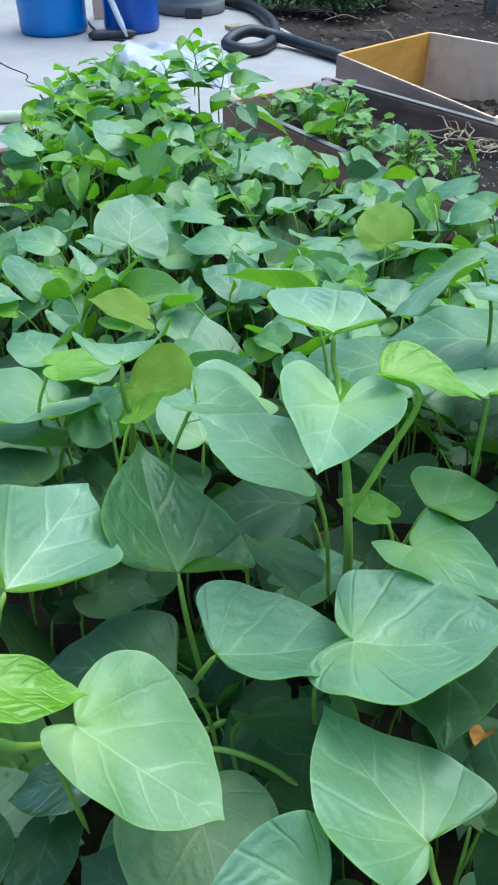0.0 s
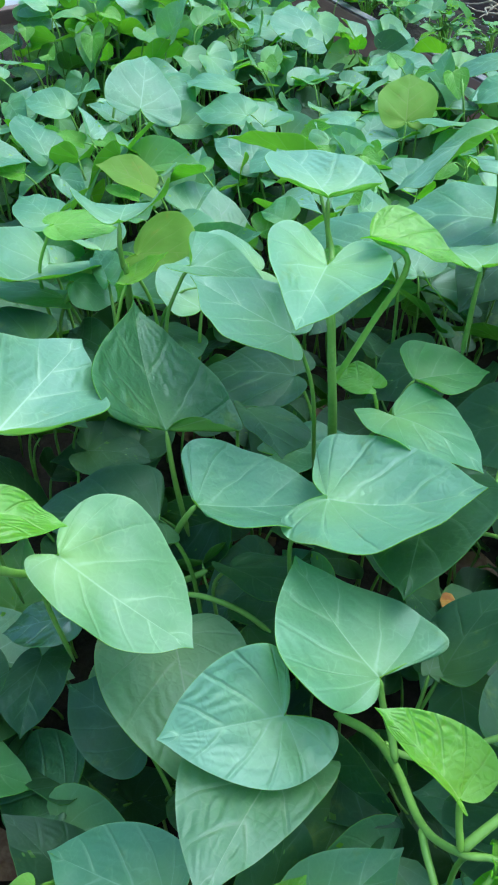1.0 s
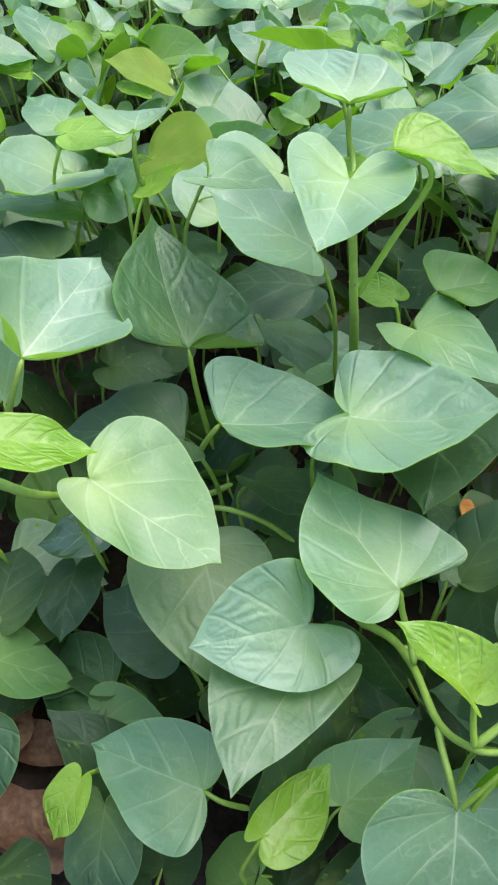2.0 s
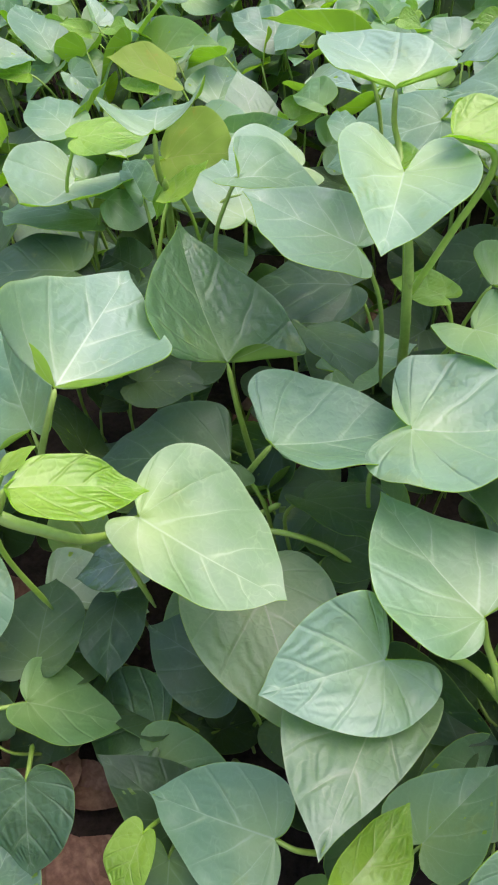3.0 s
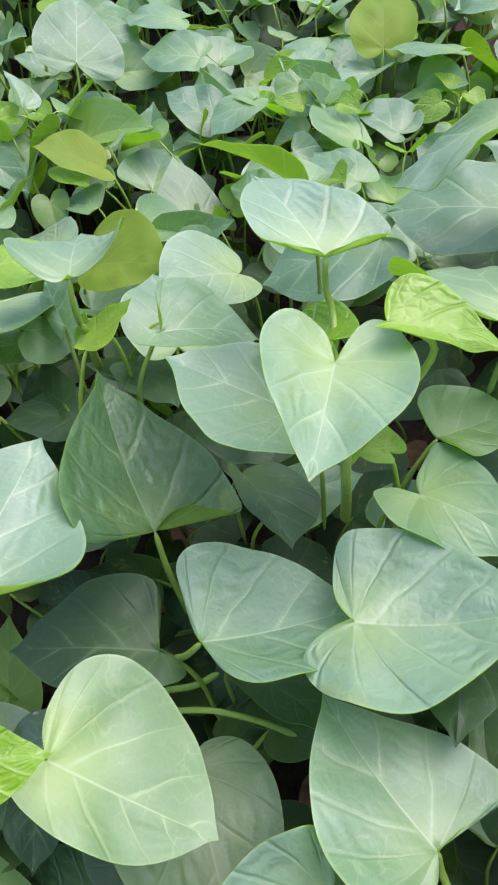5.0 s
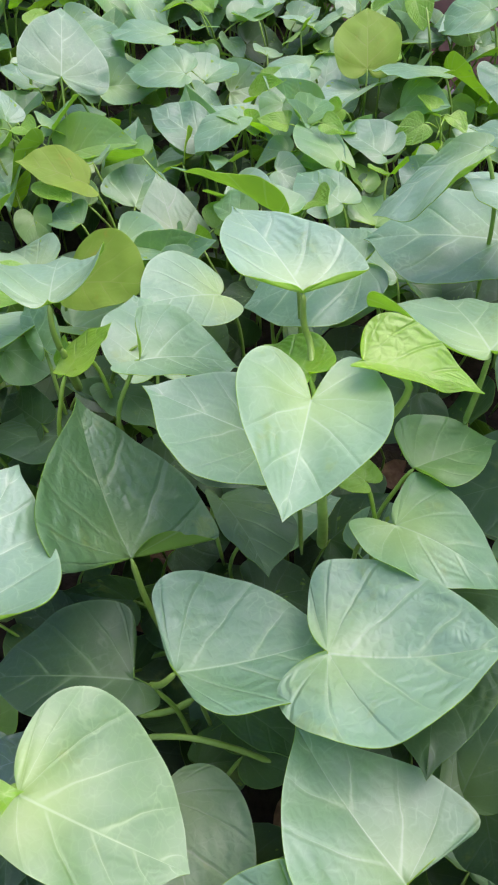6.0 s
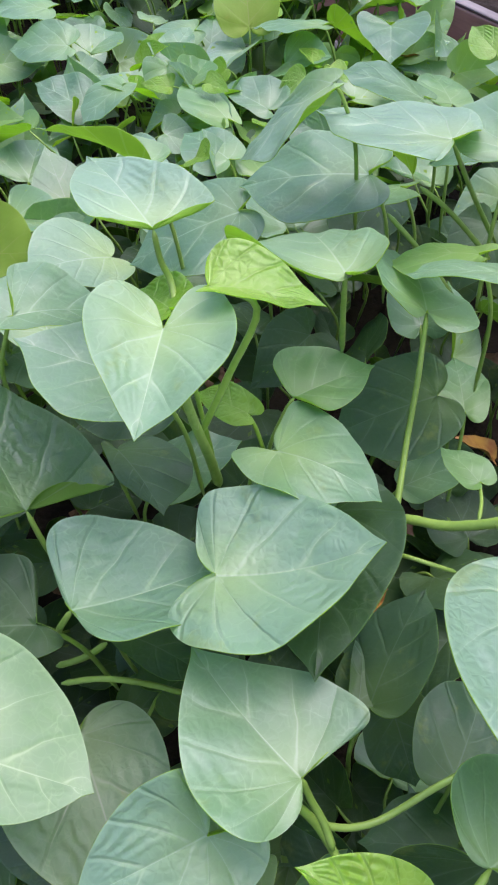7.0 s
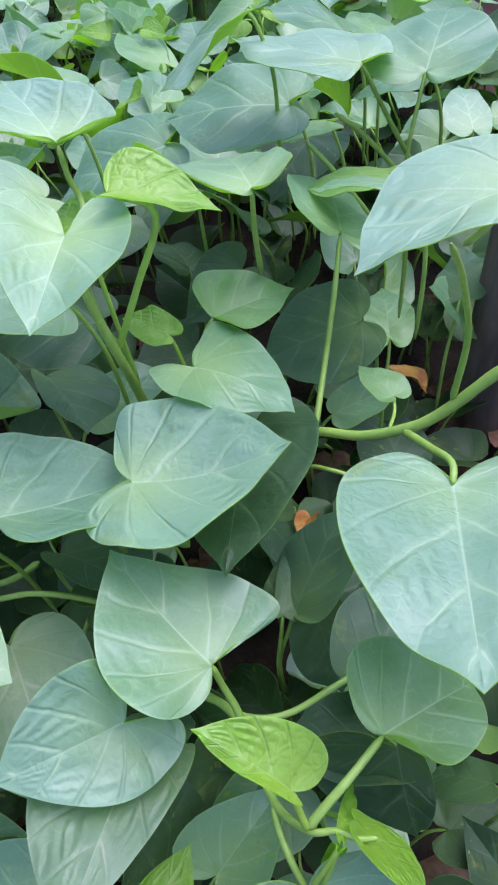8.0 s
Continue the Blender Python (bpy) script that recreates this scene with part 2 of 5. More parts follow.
STRAW = plain("dry_root", (0.30, 0.22, 0.13), (0.46, 0.36, 0.24), 30.0, 0.8, 0.6)
CONCRETE = plain("concrete", (0.35, 0.312, 0.295), (0.44, 0.395, 0.375), 2.2, 0.8, 0.25, 60.0, 0.002)
BLUE = plain("blue_plastic", (0.02, 0.17, 0.52), (0.03, 0.22, 0.62), 5.0, 0.35, 0.08, 60.0)
BLUE_DEEP = plain("deep_blue_plastic", (0.008, 0.06, 0.34), (0.012, 0.085, 0.42), 5.0, 0.33, 0.08, 60.0)
GREY_PLASTIC = plain("grey_plastic", (0.15, 0.15, 0.15), (0.22, 0.22, 0.215), 6.0, 0.5, 0.1, 60.0)
BLACK_RUBBER = plain("black_hose", (0.012, 0.013, 0.016), (0.03, 0.032, 0.037), 14.0, 0.45, 0.15, 80.0)
WHITE_PLASTIC = plain("white_plastic", (0.62, 0.62, 0.64), (0.74, 0.74, 0.76), 6.0, 0.4, 0.1)
FILM = plain("white_plastic_film", (0.44, 0.44, 0.48), (0.56, 0.56, 0.61), 9.0, 0.35, 0.6, 45.0, 0.01)
TUBE = plain("cream_tube", (0.55, 0.60, 0.38), (0.66, 0.70, 0.48), 9.0, 0.4, 0.1)
BED_WOOD = wood("weathered_board", (0.17, 0.098, 0.072), (0.29, 0.18, 0.138), (0.11, 0.068, 0.052))
BED_TOP = wood("grey_board_edge", (0.17, 0.145, 0.13), (0.27, 0.235, 0.21), (0.12, 0.10, 0.09))
ORANGE_WOOD = wood("orange_plywood", (0.74, 0.33, 0.04), (0.86, 0.46, 0.09), (0.55, 0.22, 0.03), 0.55, (2.0, 9.0, 9.0), 0.5)
PALE_WOOD = wood("pale_plywood", (0.80, 0.57, 0.38), (0.88, 0.68, 0.48), (0.45, 0.30, 0.19), 0.65, (2.0, 9.0, 9.0), 0.5)
BARK = wood("rough_post", (0.07, 0.045, 0.036), (0.19, 0.13, 0.105), (0.04, 0.026, 0.02), 0.85, (30.0, 30.0, 3.0), 0.5)
BOUNCE_PALE = plain("bounce_pale", (0.54, 0.52, 0.48), (0.64, 0.62, 0.575), 3.0, 0.85, 0.3, 50.0, 0.003)
FENCE_GREY = wood("grey_fence", (0.06, 0.058, 0.058), (0.12, 0.115, 0.11), (0.03, 0.03, 0.03), 0.85)
LITTER = plain("dark_litter", (0.045, 0.025, 0.017), (0.12, 0.07, 0.045), 30.0, 0.8, 0.8, 120.0, 0.002)
BROWN_WOOD = wood("brown_plywood", (0.30, 0.20, 0.165), (0.42, 0.30, 0.25), (0.20, 0.13, 0.10), 0.7, (2.0, 9.0, 9.0), 0.5)
RED_WOOD = wood("reddish_board", (0.42, 0.22, 0.15), (0.56, 0.32, 0.23), (0.26, 0.14, 0.10))
HERB = plain("herb_green", (0.09, 0.21, 0.025), (0.18, 0.33, 0.05), 25.0, 0.5, 0.3)
BUSH = plain("bush_green", (0.05, 0.11, 0.025), (0.13, 0.23, 0.06), 8.0, 0.5, 0.3)

# ---- builders ----
WORLD = {}


def mesh_of(name, verts, faces, mats, uvs=None, smooth=True):
    me = bpy.data.meshes.new(name)
    me.from_pydata(verts, [], faces)
    for m in mats if isinstance(mats, (list, tuple)) else [mats]:
        me.materials.append(m)
    if uvs:
        layer = me.uv_layers.new(name="UVMap")
        for loop in me.loops:
            layer.data[loop.index].uv = uvs[loop.vertex_index]
    me.polygons.foreach_set("use_smooth", [smooth] * len(me.polygons))
    me.update()
    return me


def bm_mesh(name, bm, mat, smooth=False):
    me = bpy.data.meshes.new(name)
    bmesh.ops.recalc_face_normals(bm, faces=bm.faces)
    bm.to_mesh(me)
    bm.free()
    me.materials.append(mat)
    me.polygons.foreach_set("use_smooth", [smooth] * len(me.polygons))
    return me


def place(name, data, m=None, parent=None, label="", category="", group="", kind=""):
    """An object at the world pose m, a top-level thing or a part of its parent."""
    ob = new(name, data)
    m = Matrix() if m is None else m
    WORLD[ob.name] = m
    if parent is not None:
        ob.parent = parent
        ob.matrix_basis = WORLD[parent.name].inverted() @ m
    else:
        ob.matrix_basis = m
    return tagged(ob, label, category, group, kind)


def smooth_line(points, steps):
    """A Catmull-Rom line through the points."""
    p = [Vector(q) for q in points]
    p = [2 * p[0] - p[1], *p, 2 * p[-1] - p[-2]]
    line = []
    for i in range(1, len(p) - 2):
        a, b, c, d = p[i - 1:i + 3]
        for j in range(steps):
            t = j / steps
            line.append(0.5 * (2 * b + (c - a) * t + (2 * a - 5 * b + 4 * c - d) * t * t + (3 * b - a - 3 * c + d) * t ** 3))
    return line + [p[-2]]


def tube_mesh(name, points, r0, r1, mat, sides=7, steps=5, knobs=0.0):
    """A tapering round stem, hose or pipe along a smooth line."""
    line = smooth_line(points, steps)
    verts, faces = [], []
    side = Vector((1, 0, 0.01))
    for i, q in enumerate(line):
        ahead = (line[min(i + 1, len(line) - 1)] - line[max(i - 1, 0)]).normalized()
        side = (side - ahead * side.dot(ahead)).normalized()
        other = ahead.cross(side)
        t = i / (len(line) - 1)
        rad = r0 + (r1 - r0) * t
        rad *= 0.4 if i in (0, len(line) - 1) else 1.0
        rad *= 1 + knobs * math.sin(i * 2.1) * 0.5
        for j in range(sides):
            a = 2 * math.pi * j / sides
            verts.append(q + (side * math.cos(a) + other * math.sin(a)) * rad)
    for i in range(len(line) - 1):
        for j in range(sides):
            k = (j + 1) % sides
            faces.append((i * sides + j, i * sides + k, (i + 1) * sides + k, (i + 1) * sides + j))
    faces.append(tuple(range(sides))[::-1])
    faces.append(tuple(range((len(line) - 1) * sides, len(line) * sides)))
    return mesh_of(name, verts, faces, mat)


def bezier(a, b, c, d, t):
    s = 1 - t
    return tuple(s ** 3 * p + 3 * s * s * t * q + 3 * s * t * t * u + t ** 3 * v for p, q, u, v in zip(a, b, c, d))


def blade_mesh(name, length, wl, wr, fold, ul, ur, mat, seed=0, arch=0.05, wave=0.02, rim=16, deep=5, lobe=0.17, cup=0.0, full=0.5, pleat=0.0):
    """A heart-shaped blade: base at the origin, tip along y, upper side up. wl, wr: half widths and ul, ur: where they lie, in lengths;
    fold: degrees by which each half rises from the midrib. fold, lobe and full may be given for each half."""
    rng = random.Random(seed)
    verts, faces, uvs = [], [], []
    folds, lobes, fulls = (q if isinstance(q, tuple) else (q, q) for q in (fold, lobe, full))
    for sign, w, u0, fold, lobe, full in ((-1, wl, ul, folds[0], lobes[0], fulls[0]), (1, wr, ur, folds[1], lobes[1], fulls[1])):
        u0 = min(max(u0, 0.04), 0.46)
        ph = [rng.uniform(0, 6.3) for _ in range(3)]
        start = len(verts)
        for i in range(rim + 1):
            s = i / rim
            if s < 0.16:
                u, v = bezier((0, 0), (-lobe * 0.5, 0.08), (-lobe, 0.20), (-lobe, 0.42), s / 0.16)
            elif s < 0.46:
                u, v = bezier((-lobe, 0.42), (-lobe, 0.75), (u0 - 0.24, 1.0), (u0, 1.0), (s - 0.16) / 0.30)
            else:
                u, v = bezier((u0, 1.0), (u0 + 0.30 + 0.12 * full, 1.0), (0.80 + 0.13 * full, 0.24 + 0.24 * full), (1, 0), (s - 0.46) / 0.54)
            u += 0.03 * max(0.0, (s - 0.93) / 0.07) ** 2
            um = min(max(0.0, u - 0.86 * v * w), 1.0) if s > 0.1 else 0.0
            for j in range(deep + 1):
                r = j / deep
                bend = r * (1.18 - 0.18 * r)
                uu = um + (u - um) * r
                vv = v * w * r
                lift = math.sin(radians(fold)) * w * ((1 - cup) * v * r * (0.75 + 0.25 * v * r) + cup * (v * r) ** 2 * max(0.0, 1 - 1.2 * uu) / (1 - 1.2 * u0))
                lift += arch * 4 * max(uu, 0) * (1 - max(uu, 0)) * (1 - 0.3 * r)
                lift += (wave * r * r * math.sin(s * 11 + ph[0]) + 0.5 * wave * r * math.sin(s * 23 + ph[1])) * min(1.0, 5 * (1 - s))
                lift += 0.028 * noise.noise((sign * vv * 4.2 + seed * 1.7, uu * 4.2, seed * 0.31)) * min(1.0, 2.2 * r)
                rib = abs((7 * (s - 0.045 * r * r)) % 1 - 0.5)
                lift += pleat * math.sqrt(2 * rib) * r * (1.25 - r) * min(1.0, 3 * s) * max(0.0, 1 - s) ** 1.2
                if uu < 0:
                    lift += (cup - 0.25) * uu * uu
                verts.append((sign * vv * math.cos(radians(fold)) * length, uu * length, lift * length))
                uvs.append((s, r))
        n = deep + 1
        for i in range(rim):
            for j in range(deep):
                a, b, c, d = start + i * n + j, start + (i + 1) * n + j, start + (i + 1) * n + j + 1, start + i * n + j + 1
                faces.append((a, b, c, d) if sign < 0 else (a, d, c, b))
    bm = bmesh.new()
    me = mesh_of(name, verts, faces, mat, uvs)
    bm.from_mesh(me)
    bmesh.ops.remove_doubles(bm, verts=bm.verts, dist=1e-5 * length / 0.1)
    bmesh.ops.dissolve_degenerate(bm, dist=1e-6, edges=bm.edges)
    if mat.name in UNDER:
        me.materials.append(UNDER[mat.name])
        bm.normal_update()
        layer = bm.loops.layers.uv.active
        upper = list(bm.faces)
        twin = {v: bm.verts.new(v.co - v.normal * 0.006 * length) for v in list(bm.verts)}
        for f in upper:
            low = bm.faces.new([twin[v] for v in reversed(f.verts)])
            low.material_index = 1
            for a, b in zip(low.loops, reversed(list(f.loops))):
                a[layer].uv = b[layer].uv
        for e in [e for e in bm.edges if len(e.link_faces) == 1 and e.verts[0] in twin and e.verts[1] in twin]:
            loop = e.link_loops[0]
            a, b = loop.vert, loop.link_loop_next.vert
            side = bm.faces.new((b, a, twin[a], twin[b]))
            side.material_index = 1
            for edge in side.edges:
                edge.smooth = False
            for corner in side.loops:
                corner[layer].uv = loop[layer].uv
    bm.to_mesh(me)
    bm.free()
    me.polygons.foreach_set("use_smooth", [True] * len(me.polygons))
    return me


def turn(h, p, r):
    return Matrix.Rotation(radians(h), 4, "Z") @ Matrix.Rotation(radians(p), 4, "X") @ Matrix.Rotation(radians(r), 4, "Y")


def box_bm(bm, size, at=(0, 0, 0), bevel=0.0):
    made = bmesh.ops.create_cube(bm, size=1.0, matrix=Matrix.Translation(at) @ Matrix.Diagonal((*size, 1)))
    if bevel:
        edges = list({e for v in made["verts"] for e in v.link_edges})
        bmesh.ops.bevel(bm, geom=edges, offset=bevel, segments=2, affect="EDGES", profile=0.5)
    return bm


def lathe(name, profile, mat, sides=40):
    """A turned form from (radius, height) pairs."""
    verts, faces = [], []
    for rad, z in profile:
        for j in range(sides):
            a = 2 * math.pi * j / sides
            verts.append((rad * math.cos(a), rad * math.sin(a), z))
    for i in range(len(profile) - 1):
        for j in range(sides):
            k = (j + 1) % sides
            faces.append((i * sides + j, i * sides + k, (i + 1) * sides + k, (i + 1) * sides + j))
    faces.append(tuple(range(sides))[::-1])
    faces.append(tuple(range((len(profile) - 1) * sides, len(profile) * sides)))
    return mesh_of(name, verts, faces, mat)


# ---- ground, concrete and soil ----
SOIL_Z = 0.27


def uneven(x, y, big, small):
    return big * noise.noise((x * 1.7, y * 1.7, 3.1)) + small * noise.noise((x * 9, y * 9, 7.7))


def sheet(name, x0, x1, y0, y1, n, z, big, small, mat, kind_label):
    verts, faces = [], []
    for j in range(n + 1):
        for i in range(n + 1):
            x, y = x0 + (x1 - x0) * i / n, y0 + (y1 - y0) * j / n
            verts.append((x, y, z + uneven(x, y, big, small)))
    for j in range(n):
        for i in range(n):
            a = j * (n + 1) + i
            faces.append((a, a + 1, a + n + 2, a + n + 1))
    return place(name, mesh_of(name, verts, faces, mat), None, None, kind_label, "ground", "", "structure")


place("ground", mesh_of("ground", [(-400, -400, -0.06), (400, -400, -0.06), (400, 400, -0.06), (-400, 400, -0.06)], [(0, 1, 2, 3)], DIRT),
      label="dark bare dirt ground around the yard", category="ground", kind="structure")
bm = bmesh.new()
corners = [bm.verts.new((x, y, 0)) for x, y in ((-6, -4), (2.6, -4), (2.6, 1.5), (0.62, 5.45), (0.30, 6.30), (-0.1, 7.6), (-0.9, 9.5), (-6, 9.5))]
slab = bm.faces.new(corners)
low = bmesh.ops.extrude_face_region(bm, geom=[slab])
bmesh.ops.translate(bm, vec=(0, 0, -0.1), verts=[v for v in low["geom"] if isinstance(v, bmesh.types.BMVert)])
place("pavement", bm_mesh("pavement", bm, CONCRETE), label="pale smooth concrete paving with a hairline crack", category="pavement", kind="structure")
sheet("dirt_verge", 0.0, 4.5, 4.9, 11, 60, -0.035, 0.03, 0.012, DIRT, "dark dirt verge with dry leaf litter beside the concrete")

# added unseen walls behind and beside the way block skylight; the pale one reflects
for name, x, y, z, sx, sy, sz in (("wall_house", 0, -5.6, 1.2, 12, 0.2, 2.5), ("wall_west", -5.2, 3.5, 1.1, 0.12, 13, 2.3), ("wall_east", 4.6, 3.5, 1.1, 0.12, 13, 2.3), ("wall_north", 0, 11.2, 1.0, 12, 0.12, 2.1)):
    place(name, bm_mesh(name, box_bm(bmesh.new(), (sx, sy, sz), bevel=0.01), BOUNCE_PALE if name == "wall_house" else FENCE_GREY), Matrix.Translation((x, y, z - 0.1)), None,
          "unseen pale wall added to bounce light into the yard" if name == "wall_house" else "unseen plain wall added to block low sky light", "wall", "", "structure")

# ---- raised beds ----
ALONG = Vector((0.55, -0.835, 0)).normalized()
ACROSS = Vector((ALONG.y * -1, ALONG.x, 0))


def board(name, a, b, top, bottom, thick, mat, parent, label=""):
    """A board on edge from a to b."""
    a, b = Vector((a[0], a[1], 0)), Vector((b[0], b[1], 0))
    span = b - a
    m = Matrix.Translation(((a.x + b.x) / 2, (a.y + b.y) / 2, (top + bottom) / 2)) @ Matrix.Rotation(math.atan2(span.y, span.x), 4, "Z")
    bm = box_bm(bmesh.new(), (span.length, thick, top - bottom), bevel=0.004)
    return place(name, bm_mesh(name, bm, mat), m, parent, label)

def corner_post(bed, at, top, size=0.085):
    m = Matrix.Translation((at.x, at.y, top / 2)) @ Matrix.Rotation(math.atan2(ALONG.y, ALONG.x), 4, "Z")
    place("corner_post", bm_mesh("corner_post", box_bm(bmesh.new(), (size, size, top), bevel=0.005), BED_TOP), m, bed, "grey square corner post")


# the sweet potato bed: its far side board shows between the leaves
E1 = Vector((-0.36, 3.25, 0))
bed = place("raised_bed", None, Matrix.Translation(E1), None, "weathered timber raised bed full of sweet potato vines", "garden bed", "raised beds")
board("side_board", E1, E1 + ALONG * 4.4, 0.295, 0.0, 0.036, BED_WOOD, bed)
board("cap_strip", E1 + ALONG * 0.02, E1 + ALONG * 4.38, 0.303, 0.297, 0.030, BED_TOP, bed, "pale weathered top edge of the board")
board("end_board", E1 - ACROSS * 0.02, E1 - ACROSS * 2.4, 0.29, 0.0, 0.036, BED_WOOD, bed)
board("side_board", E1 - ACROSS * 2.4, E1 - ACROSS * 2.4 + ALONG * 4.4, 0.29, 0.0, 0.036, BED_WOOD, bed)


def bed_soil(name, corner, length, width, z, n, label):
    verts, faces = [], []
    for j in range(n + 1):
        for i in range(n + 1):
            q = Vector((corner[0], corner[1], 0)) + ALONG * (length * i / n) + ACROSS * (width * j / n)
            verts.append((q.x, q.y, z + uneven(q.x, q.y, 0.02, 0.008) + 0.006 * noise.noise((q.x * 40, q.y * 40, 0))))
    for j in range(n):
        for i in range(n):
            a = j * (n + 1) + i
            faces.append((a, a + 1, a + n + 2, a + n + 1))
    place(name, mesh_of(name, verts, faces, SOIL), label=label, category="soil", kind="structure")


bed_soil("bed_soil", E1 - ACROSS * 2.38, 4.38, 2.36, SOIL_Z - 0.03, 150, "dark soil of the bed under the vines")

# the next bed, half empty
N2 = Vector((-0.10, 3.50, 0))
W2 = 0.55
BED2_Z = 0.235
bed2 = place("raised_bed", None, Matrix.Translation(N2), None, "weathered timber raised bed with young greens and bare soil", "garden bed", "raised beds")
board("side_board", N2, N2 + ALONG * 2.6, 0.30, 0.0, 0.036, BED_WOOD, bed2)
board("cap_strip", N2 + ALONG * 0.02, N2 + ALONG * 2.58, 0.308, 0.302, 0.030, BED_TOP, bed2, "pale weathered top edge of the board")
FAR2, ALONG2 = Vector((0.345, 3.855, 0)), Vector((0.60, -0.69, 0)).normalized()
board("side_board", FAR2, FAR2 + ALONG2 * 2.4, 0.30, 0.0, 0.036, BED_WOOD, bed2)
board("cap_strip", FAR2 + ALONG2 * 0.06, FAR2 + ALONG2 * 2.38, 0.308, 0.302, 0.030, BED_TOP, bed2, "pale weathered top edge of the board")
board("end_board", N2 + ACROSS * 0.02, N2 + ACROSS * (W2 - 0.02), 0.295, 0.0, 0.03, RED_WOOD, bed2, "reddish new end board")
corner_post(bed2, N2 + ACROSS * (W2 - 0.065) + ALONG * 0.065, 0.312)
bed_soil("bed_soil", N2 + ACROSS * 0.03 + ALONG * 0.03, 2.5, W2 - 0.06, BED2_Z, 90, "black potting soil in the half-empty bed")

# the plywood planter behind it
PL = [Vector(p) for p in ((0.442, 4.20, 0), (0.988, 4.71, 0), (1.75, 4.02, 0), (0.96, 3.17, 0))]
planter = place("planter_box", None, Matrix.Translation(PL[0]), None, "open plywood planter box, orange inside, with a little dry soil", "planter")
board("front_board", PL[0], PL[3], 0.316, 0.0, 0.02, BROWN_WOOD, planter, "dull brown plywood front board")
board("top_edge", PL[0], PL[3], 0.322, 0.318, 0.014, PALE_WOOD, planter, "pale raw plywood edge")
board("end_board", PL[0] + Vector((0.012, 0.02, 0)), PL[1], 0.32, 0.0, 0.018, ORANGE_WOOD, planter, "orange varnished plywood end board")
board("back_board", PL[1], PL[2], 0.32, 0.0, 0.02, PALE_WOOD, planter)
board("end_board", PL[2], PL[3], 0.32, 0.0, 0.02, PALE_WOOD, planter)
verts, faces = [], []
for j in range(25):
    for i in range(25):
        u, v = 0.015 + 0.97 * i / 24, 0.015 + 0.97 * j / 24
        q = PL[0].lerp(PL[1], v).lerp(PL[3].lerp(PL[2], v), u)
        verts.append((q.x, q.y, 0.012 + 0.11 * u * u + 0.03 * u * noise.noise((q.x * 9, q.y * 9, 2.0)) + 0.02 * noise.noise((q.x * 25, q.y * 25, 4.0))))
for j in range(24):
    for i in range(24):
        faces.append((j * 25 + i, j * 25 + i + 1, j * 25 + i + 26, j * 25 + i + 25))
place("planter_soil", mesh_of("planter_soil", verts, faces, PLANTER_DIRT), label="dry brown soil heaped in the planter box", category="soil", kind="structure")
clod_rng = random.Random(3)
for i in range(26):
    u, v = clod_rng.uniform(0.3, 0.95), clod_rng.uniform(0.15, 0.95)
    q = PL[0].lerp(PL[1], v).lerp(PL[3].lerp(PL[2], v), u)
    bm = bmesh.new()
    bmesh.ops.create_icosphere(bm, subdivisions=2, radius=clod_rng.uniform(0.012, 0.035))
    for w in bm.verts:
        w.co *= 1 + 0.5 * noise.noise(w.co * 40 + Vector((i, 0, 0)))
    place("soil_clod", bm_mesh("soil_clod", bm, PLANTER_DIRT), Matrix.Translation((q.x, q.y, 0.022 + 0.11 * u * u)), None, "dry brown lump of soil in the planter box", "soil clod", "clods in the planter")

# a rough upright post in the bed
POST = Vector((0.617, 0.685, 0))
post_verts, post_faces = [], []
for i in range(9):
    z = 0.2 + i * 0.07
    for j in range(20):
        a = 2 * math.pi * j / 20
        rad = 0.038 * (1 + 0.10 * noise.noise((math.cos(a) * 2, math.sin(a) * 2, z * 3)))
        post_verts.append((rad * math.cos(a), rad * math.sin(a), z))
for i in range(8):
    for j in range(20):
        post_faces.append((i * 20 + j, i * 20 + (j + 1) % 20, (i + 1) * 20 + (j + 1) % 20, (i + 1) * 20 + j))
post_faces.append(tuple(range(160, 180)))
place("garden_post", mesh_of("garden_post", post_verts, post_faces, BARK), Matrix.Translation(POST) @ turn(0, 0, -5), None,
      "dark rough-barked wooden post standing among the vines", "post")

# ---- things on the concrete ----


def drum(x, y, rad, high, mat, label):
    ob = place("plastic_drum", None, Matrix.Translation((x, y, 0)), None, label, "barrel", "blue drums")
    prof = [(rad * 0.90, 0.0), (rad * 0.97, 0.012), (rad, 0.05), (rad * 0.985, 0.10), (rad, 0.28), (rad * 1.03, 0.31), (rad * 1.03, 0.34), (rad, 0.37),
            (rad, high - 0.05), (rad * 0.97, high - 0.01), (rad * 0.93, high)]
    place("body", lathe("body", prof, mat), WORLD[ob.name], ob)
    place("rim", lathe("rim", [(rad * 0.94, high), (rad * 0.99, high + 0.005), (rad * 0.99, high + 0.03), (rad * 0.92, high + 0.035)], mat), WORLD[ob.name], ob)
    return ob


drum(-1.43, 6.36, 0.245, 0.78, BLUE, "bright blue plastic drum standing on the concrete")
drum(-0.865, 6.42, 0.205, 0.80, BLUE_DEEP, "deep blue plastic drum standing on the concrete")
tub = place("grey_tub", None, Matrix.Translation((-0.48, 7.12, 0)), None, "round grey plastic tub with a stepped base", "tub")
place("body", lathe("body", [(0.27, 0), (0.285, 0.02), (0.285, 0.07), (0.27, 0.085), (0.262, 0.10), (0.262, 0.16), (0.245, 0.18), (0.235, 0.45), (0.24, 0.5)], GREY_PLASTIC), WORLD[tub.name], tub)
place("foot", bm_mesh("foot", box_bm(bmesh.new(), (0.13, 0.07, 0.07), (0.05, -0.30, 0.035), 0.008), BLACK_RUBBER), WORLD[tub.name], tub, "dark rubber foot")

